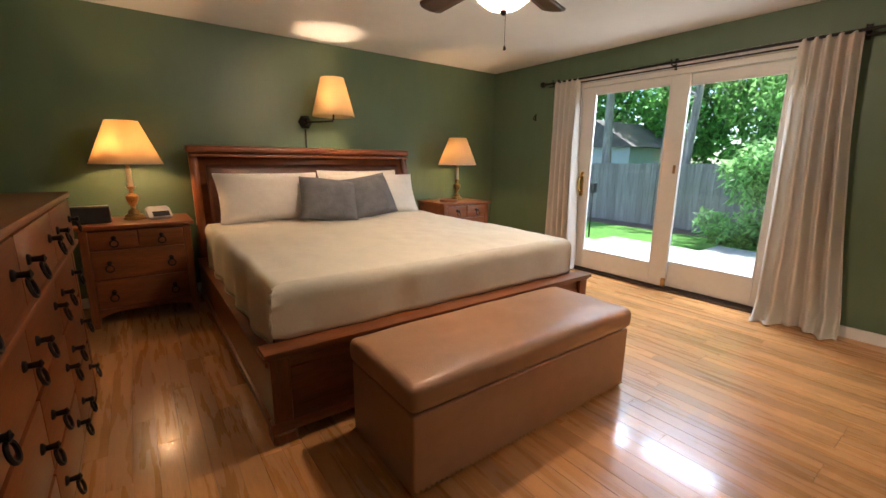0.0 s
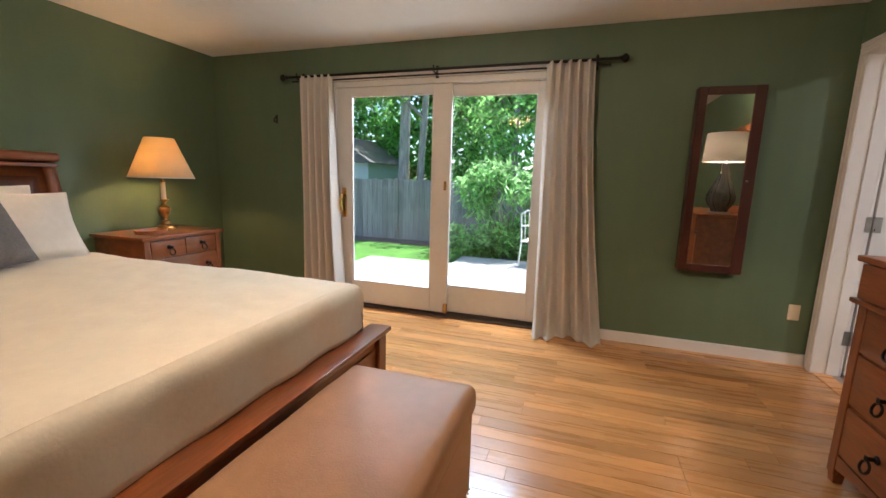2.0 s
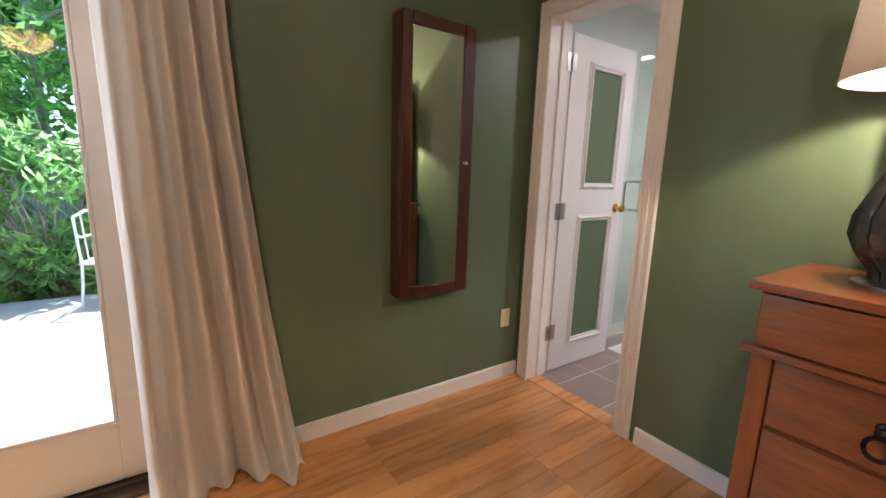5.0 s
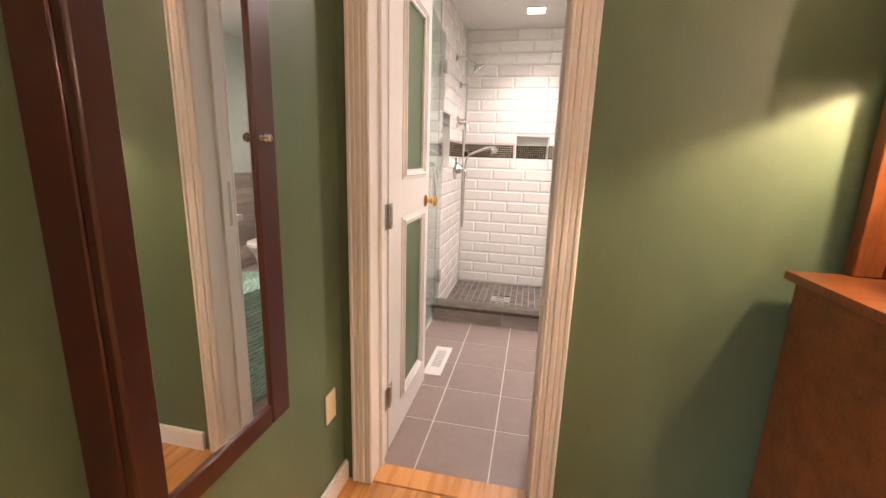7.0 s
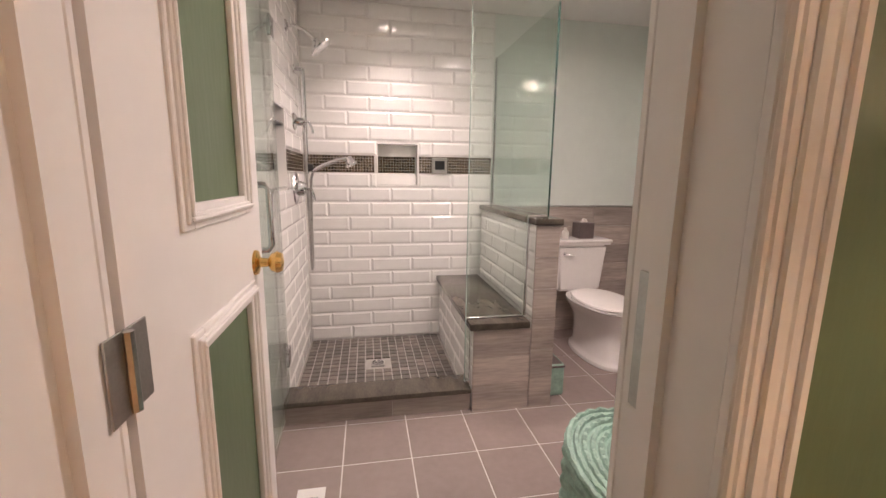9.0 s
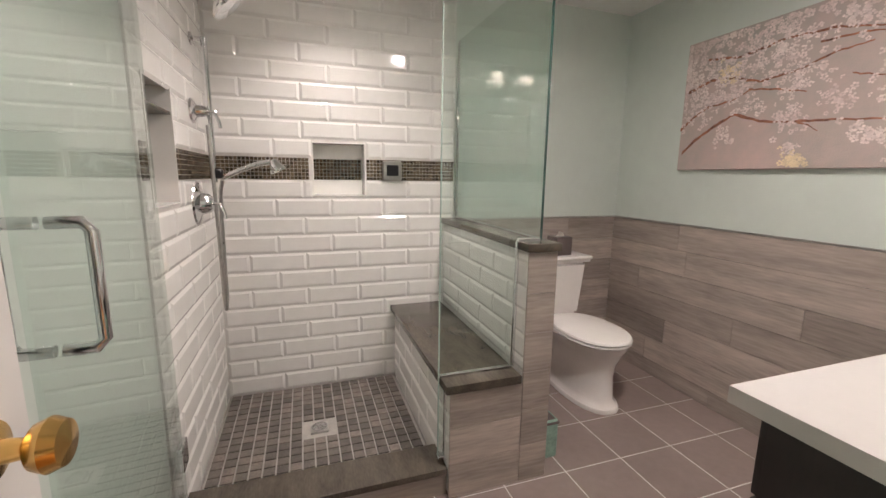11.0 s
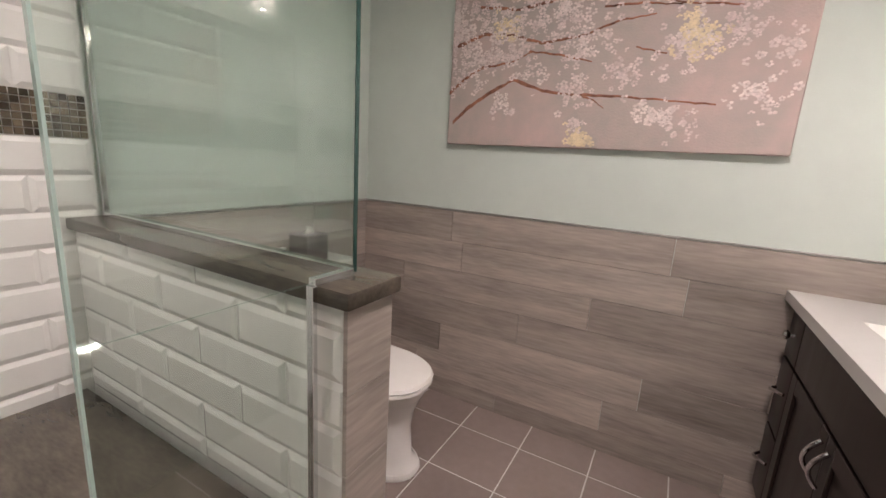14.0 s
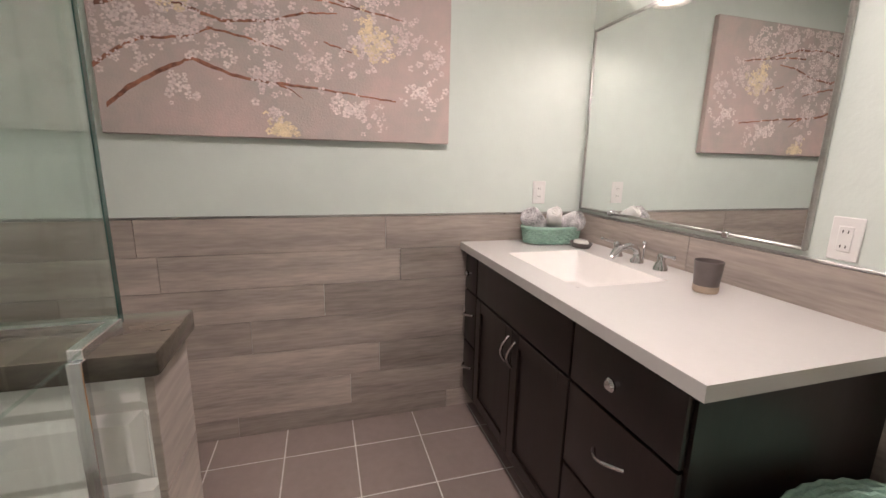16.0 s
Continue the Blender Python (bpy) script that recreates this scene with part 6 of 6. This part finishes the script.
ch = thing("garden_chair", (3.35, 2.24, GZ + 0.221), "white painted cast metal garden chair", "chair", rz=75)
part("seat", boxes(((-0.22, -0.22, 0.40), (0.22, 0.22, 0.425)), bev=0.008), CAST, ch)
for sx in (-0.2, 0.2):
    for sy_ in (-0.2, 0.2):
        part("leg", tube(bm_new(), [(sx, sy_, 0.40), (sx * 1.05, sy_ * 1.05, 0.2), (sx * 1.12, sy_ * 1.15, 0.0)], 0.013, 8), CAST, ch)
    part("armrest", tube(bm_new(), [(sx, -0.2, 0.41), (sx * 1.1, -0.2, 0.60), (sx * 1.12, -0.12, 0.645), (sx * 1.12, 0.1, 0.65), (sx * 1.05, 0.21, 0.68)], 0.012, 8), CAST, ch)
    part("back_post", tube(bm_new(), [(sx, 0.2, 0.41), (sx, 0.26, 0.86)], 0.013, 8), CAST, ch)
part("back_rail", tube(bm_new(), [(-0.2, 0.26, 0.86), (-0.1, 0.27, 0.92), (0.1, 0.27, 0.92), (0.2, 0.26, 0.86)], 0.013, 8), CAST, ch)
for k in range(5):
    part("back_slat", tube(bm_new(), [(-0.14 + 0.07 * k, 0.20, 0.42), (-0.14 + 0.07 * k, 0.265, 0.89)], 0.008, 6), CAST, ch)
lt = thing("garden_lantern", (3.6, 6.05, GZ), "black lantern on a slim post by the lawn", "lantern")
part("post", tube(bm_new(), [(0, 0, 0), (0, 0, 0.95)], 0.016, 8), BLACK, lt)
part("lantern_head", boxes(((-0.06, -0.06, 0.95), (0.06, 0.06, 1.15)), bev=0.01), BLACK, lt)


# ---- pieces of floors and walls ----
shared = {}


def piece(name, key, make, material, parent, place, rot=(0, 0, 0)):
    """One piece; alike pieces share a mesh."""
    if key not in shared:
        bm = make()
        shared[key] = finish(name, bm, material, False)
    ob = bpy.data.objects.new(name, shared[key])
    scene.collection.objects.link(ob)
    ob.parent = parent
    ob.matrix_parent_inverse = parent.matrix_world.inverted()
    ob.matrix_basis = pose(*place, *rot)
    return ob


def slab(w, d, h, bev):
    """A tile or board, bottom at zero, with chamfered upper edges; w along x, d along y."""
    bm = bm_new()
    lo = [bm.verts.new((x, y, 0)) for x, y in ((0, 0), (w, 0), (w, d), (0, d))]
    mi = [bm.verts.new((x, y, h - bev * 0.7)) for x, y in ((0, 0), (w, 0), (w, d), (0, d))]
    hi = [bm.verts.new((x, y, h)) for x, y in ((bev, bev), (w - bev, bev), (w - bev, d - bev), (bev, d - bev))]
    for a, b in ((lo, mi), (mi, hi)):
        for i in range(4):
            bm.faces.new((a[i], a[(i + 1) % 4], b[(i + 1) % 4], b[i]))
    bm.faces.new(hi)
    return bm


def bevel_tile(w, d, h=0.009, bev=0.014):
    """A wall tile with a wide bevel all round."""
    bm = bm_new()
    bev = min(bev, w * 0.3, d * 0.3)
    lo = [bm.verts.new((x, y, 0)) for x, y in ((0, 0), (w, 0), (w, d), (0, d))]
    mi = [bm.verts.new((x, y, h * 0.35)) for x, y in ((0, 0), (w, 0), (w, d), (0, d))]
    hi = [bm.verts.new((x, y, h)) for x, y in ((bev, bev), (w - bev, bev), (w - bev, d - bev), (bev, d - bev))]
    for a, b in ((lo, mi), (mi, hi)):
        for i in range(4):
            bm.faces.new((a[i], a[(i + 1) % 4], b[(i + 1) % 4], b[i]))
    bm.faces.new(hi)
    return bm


# oak boards, running along the window wall
rb = random.Random(5)
bw = 0.0895
k = 0
x = WX
while x < -0.005:
    w = min(bw, -0.001 - x)
    y = 0.0
    first = rb.choice((0.5, 0.8, 1.1, 0.65))
    while y < NY - 0.01:
        ln = first if y == 0 else rb.choice((0.7, 0.95, 1.2, 1.45, 1.7))
        first = ln
        ln = min(ln, NY - y)
        if NY - y - ln < 0.25:
            ln = NY - y
        piece("board", ("b", round(w, 3), round(ln, 3)), lambda: slab(w - 0.0009, ln - 0.0009, 0.016, 0.0008), OAK, floor_bed, (x, y, -0.016))
        y += ln
    x += bw

# bathroom floor tiles
p = 0.309
xl = [0.055] + [-0.260 + p - p * i for i in range(1, 9)]
xl = [q for q in xl if q > BW + 0.05] + [BW + 0.002]
yl = [BN + 0.06] + [-1.375 + p * 3 - p * i for i in range(0, 10)]
yl = [q for q in yl if SY + 0.05 < q <= BN + 0.06] + [SY + 0.002]
for xa, xb in zip(xl, xl[1:]):
    for ya, yb in zip(yl, yl[1:]):
        w, d = xa - xb - 0.006, ya - yb - 0.006
        if w < 0.02 or d < 0.02 or (ya < -1.86 and xa > -1.2):
            continue
        piece("tile", ("f", round(w, 3), round(d, 3)), lambda: slab(w, d, 0.010, 0.0012), FLOORT, floor_bath, (xb + 0.003, yb + 0.003, -0.010))

# shower floor mosaic
rs = 0.0545
for i in range(17):
    for j in range(17):
        xx, yy = -0.915 + i * rs * 1.03, TY + 0.006 + j * rs
        if abs(xx + 0.026 + 0.44) < 0.06 and abs(yy + 0.026 + 2.32) < 0.06:
            continue
        piece("mosaic_tile", ("m",), lambda: slab(rs - 0.006, rs - 0.006, 0.009, 0.0015), SHFLOOR, pan, (xx, yy, 0.022))


def tiled(parent, origin, rot, length, z0, z1, row, tl, hole=None, shift=0.5):
    """Courses of bevelled tiles on a wall face. rot turns local x along the wall and local z out of it."""
    n = max(1, round((z1 - z0) / row))
    rh = (z1 - z0) / n
    R = pose(0, 0, 0, *rot)
    for r in range(n):
        a = -tl * shift * (r % 2)
        while a < length - 0.004:
            b = min(a + tl, length)
            s = max(a, 0)
            spans = [(s, b)]
            if hole and z0 + rh * (r + 0.5) > hole[2] and z0 + rh * (r + 0.5) < hole[3]:
                spans = [(s, min(b, hole[0])), (max(s, hole[1]), b)]
            for s0, b0 in spans:
                w = b0 - s0 - 0.003
                if w > 0.012:
                    off = R @ Vector((s0 + 0.0015, z0 + rh * r + 0.0015, 0))
                    piece("tile", ("t", round(w, 3), round(rh, 3)), lambda: bevel_tile(w, rh - 0.003), TILEW, parent, Vector(origin) + off, rot)
            a += tl


def backing(name, a, b, parent):
    part(name, boxes((a, b)), GROUTW, parent, smooth=False)


# tiled walls of the shower: back wall (seen from +y) and side wall (seen from -x)
L_back = TX - PX0 - 0.06
back_tiles = thing("shower_back_tiles", (PX0 + 0.06, TY, 0), "white bevelled subway tiles with a mosaic band", "wall tiles", kind="structure")
side_tiles = thing("shower_side_tiles", (TX, -1.75, 0), "white bevelled subway tiles with a mosaic band", "wall tiles", kind="structure")
bx = PX0 + 0.06
for z0, z1 in ((0, 1.20), (1.51, H)):
    part("backing", boxes(((0, -0.013, z0), (L_back + 0.01, -0.0065, z1 - 0.0005))), GROUTW, back_tiles, smooth=False)
part("backing", boxes(((0, -0.013, 1.20), (-0.77 - bx, -0.0065, 1.5095))), GROUTW, back_tiles, smooth=False)
part("backing", boxes(((-0.465 - bx, -0.013, 1.20), (L_back + 0.01, -0.0065, 1.5095))), GROUTW, back_tiles, smooth=False)
for ya, yb, za, zb in ((SY + 0.004, NQ0, 0, H - 0.001), (NQ1, -1.75, 0, H - 0.001), (NQ0, NQ1, 0, NZ0), (NQ0, NQ1, NZ1, H - 0.001)):
    part("backing", boxes(((0.0065, ya + 1.75, za), (0.0145, yb + 1.75, zb))), GROUTW, side_tiles, smooth=False)
hl = (L_back - (-0.465 - bx), L_back - (-0.77 - bx), 1.20, 1.51)
for z0, z1 in ((0.03, 1.292), (1.418, H - 0.002)):
    tiled(back_tiles, (TX, TY - 0.009, 0), (90, 0, 180), L_back, z0, z1, 0.1035, 0.305, hl)
    tiled(side_tiles, (TX + 0.009, TY + 1.035, 0), (90, 0, -90), 1.035, z0, z1, 0.1035, 0.305, (-1.75 - NQ1, -1.75 - NQ0, NZ0, NZ1))
tiled(seat, (BENX - 0.012, TY + 0.005, 0), (90, 0, 90), 1.07, 0.03, 0.470, 0.105, 0.305)
for z0, z1 in ((0.512, 0.570), (0.570, 0.976), (0.976, 1.0265)):
    tiled(low_wall, (PX1 - 0.0105, TY + 0.005, 0), (90, 0, 90), 1.084, z0, z1, 0.1015, 0.305)


def mosaic(name, parent, nx, nz, step, place, rot):
    """A band of tiny glass tiles with sunk joints."""
    verts, faces = [], []
    rr = random.Random(9)
    for i in range(nx):
        for j in range(nz):
            h = 0.005 + rr.uniform(0, 0.0012)
            x0, y0, s = i * step + 0.0014, j * step + 0.0014, step - 0.0028
            n0 = len(verts)
            for z in (0, h):
                verts += [(x0, y0, z), (x0 + s, y0, z), (x0 + s, y0 + s, z), (x0, y0 + s, z)]
            faces += [(n0 + 4, n0 + 5, n0 + 6, n0 + 7)] + [(n0 + q, n0 + (q + 1) % 4, n0 + 4 + (q + 1) % 4, n0 + 4 + q) for q in range(4)]
    me = bpy.data.meshes.new(name)
    me.from_pydata(verts, [], faces)
    me.materials.append(MOSAIC)
    ob = new(name, me)
    ob.parent = parent
    ob.matrix_parent_inverse = parent.matrix_world.inverted()
    ob.matrix_basis = pose(*place, *rot)
    ob["label"], ob["kind"] = "brown glass mosaic band", "stuff"


ms = 0.0205
n_r = int((TX + 0.465) / ms)
mosaic("mosaic_band", back_tiles, n_r, 6, ms, (TX, TY - 0.008, 1.2935), (90, 0, 180))
mosaic("mosaic_band", back_tiles, int((-0.77 - bx) / ms), 6, ms, (-0.772, TY - 0.008, 1.2935), (90, 0, 180))
mosaic("mosaic_band", back_tiles, 14, 6, ms, (-0.468, SY - 0.099, 1.2935), (90, 0, 180))
mosaic("mosaic_band", side_tiles, 3, 6, ms, (TX + 0.008, -1.76, 1.2935), (90, 0, -90))
mosaic("mosaic_band", side_tiles, 14, 6, ms, (0.151, NQ1 - 0.009, 1.2935), (90, 0, -90))
mosaic("mosaic_band", side_tiles, 31, 6, ms, (TX + 0.008, NQ0 - 0.001, 1.2935), (90, 0, -90))
side_niche = thing("shower_niche", (0.10, (NQ0 + NQ1) / 2, NZ0), "white tiled niche with a thin dark stone shelf", "niche", kind="structure")
nw, nh = (NQ1 - NQ0) / 2, NZ1 - NZ0
part("niche_shell", boxes(((-0.054, -nw, 0.0), (0.055, nw, 0.008)), ((-0.054, -nw, nh - 0.008), (0.055, nw, nh)), ((-0.054, -nw, 0.008), (0.055, -nw + 0.008, nh - 0.008)), ((-0.054, nw - 0.008, 0.008), (0.055, nw, nh - 0.008))), TILEW, side_niche, smooth=False)
for za, zb in ((0.008, 0.093), (0.217, nh - 0.008)):
    part("niche_back", boxes(((0.051, -nw + 0.008, za), (0.055, nw - 0.008, zb))), TILEW, side_niche, smooth=False)
part("niche_shelf", boxes(((-0.05, -nw + 0.008, 0.335), (0.051, nw - 0.008, 0.347)), bev=0.002), STONE, side_niche, "thin dark stone shelf", False)
niche = thing("shower_niche", (-0.6175, SY - 0.05, 1.20), "white tiled niche in the shower wall", "niche", kind="structure")
part("niche_shell", boxes(((-0.1525, -0.05, 0.0), (0.1525, 0.062, 0.008)), ((-0.1525, -0.05, 0.302), (0.1525, 0.062, 0.31)), ((-0.1525, -0.05, 0.008), (-0.1445, 0.062, 0.302)), ((0.1445, -0.05, 0.008), (0.1525, 0.062, 0.302))), TILEW, niche, smooth=False)
part("niche_back", boxes(((-0.144, -0.05, 0.008), (0.144, -0.046, 0.093))), TILEW, niche, smooth=False)
part("niche_back", boxes(((-0.144, -0.05, 0.217), (0.144, -0.046, 0.302))), TILEW, niche, smooth=False)


def planks(parent, origin, rot, length, rows, rh, seed, z0=0.0, tl=1.02, starts=None):
    """Courses of wood-look tile planks with narrow joints; starts holds a joint of each course."""
    rr = random.Random(seed)
    R = pose(0, 0, 0, *rot)
    for r in range(rows):
        a = starts[r] % tl - tl if starts else -rr.uniform(0.15, 0.85)
        while a < length - 0.004:
            b = min(a + tl, length)
            s = max(a, 0)
            w = b - s - 0.0022
            if w > 0.01:
                off = R @ Vector((s + 0.001, z0 + rh * r + 0.001, 0))
                piece("plank_tile", ("p", round(w, 3), round(rh, 4), rr.randrange(3) if w > 0.85 else 0), lambda: slab(w, rh - 0.002, 0.010, 0.001), PLANKT, parent, Vector(origin) + off, rot)
            a += tl


WH, WB = 0.1575, 0.10                 # full course, cut lowest course
wain_w = thing("wainscot_west", (BW, -1.5, 0), "grey brown wood-look tile wainscot", "wainscot", kind="structure")
joints = [0.90, 1.42, 1.565, 0.985, 1.31, 0.65, 0.58]      # from the back corner, lowest course first
planks(wain_w, (BW, SY + 0.002, 0), (90, 0, 90), -SY - T - 0.004, 1, WB, 2, 0.0, 1.02, joints[:1])
planks(wain_w, (BW, SY + 0.002, 0), (90, 0, 90), -SY - T - 0.004, 6, WH, 2, WB, 1.02, joints[1:])
part("cap_strip", boxes(((0, SY + 1.5 + 0.002, 1.046), (0.011, 1.5 - T - 0.003, 1.054)), bev=0.002), NICKEL, wain_w, "thin metal edge strip")
wain_s = thing("wainscot_south", (-2.0, SY, 0), "grey brown wood-look tile wainscot", "wainscot", kind="structure")
planks(wain_s, (PX0 - 0.002, SY, 0), (90, 0, 180), PX0 - BW - 0.016, 1, WB, 3)
planks(wain_s, (PX0 - 0.002, SY, 0), (90, 0, 180), PX0 - BW - 0.016, 6, WH, 3, WB)
part("cap_strip", boxes(((BW + 2.0 + 0.013, 0, 1.046), (PX0 + 2.0 - 0.012, 0.011, 1.054)), bev=0.002), NICKEL, wain_s, "thin metal edge strip")
wain_n = thing("wainscot_north", (-1.8, BN, 0), "grey brown wood-look tile wainscot", "wainscot", kind="structure")
planks(wain_n, (BW + 0.013, BN, 0), (90, 0, 0), -BW - 0.013 - 0.90, 1, WB, 4)
planks(wain_n, (BW + 0.013, BN, 0), (90, 0, 0), -BW - 0.013 - 0.90, 6, WH, 4, WB)
part("cap_strip", boxes(((BW + 1.8 + 0.013, -0.011, 1.046), (-0.90 + 1.8, 0, 1.054)), bev=0.002), NICKEL, wain_n, "thin metal edge strip")
# front of the low wall and seat, and the face towards the toilet
planks(low_wall, (PX1 - 0.0, PY - 0.012, 0), (90, 0, 180), PX1 - PX0, 6, 0.171, 6)
planks(seat, (BENX - 0.001, PY - 0.012, 0), (90, 0, 180), BENX - PX1 - 0.002, 3, 0.1565, 7)
planks(low_wall, (PX0 + 0.012, PY - 0.014, 0), (90, 0, -90), -SY + PY - 0.02, 6, 0.171, 8)
planks(curb, (TX, -1.731, 0), (90, 0, 180), TX - BENX, 1, 0.105, 9)
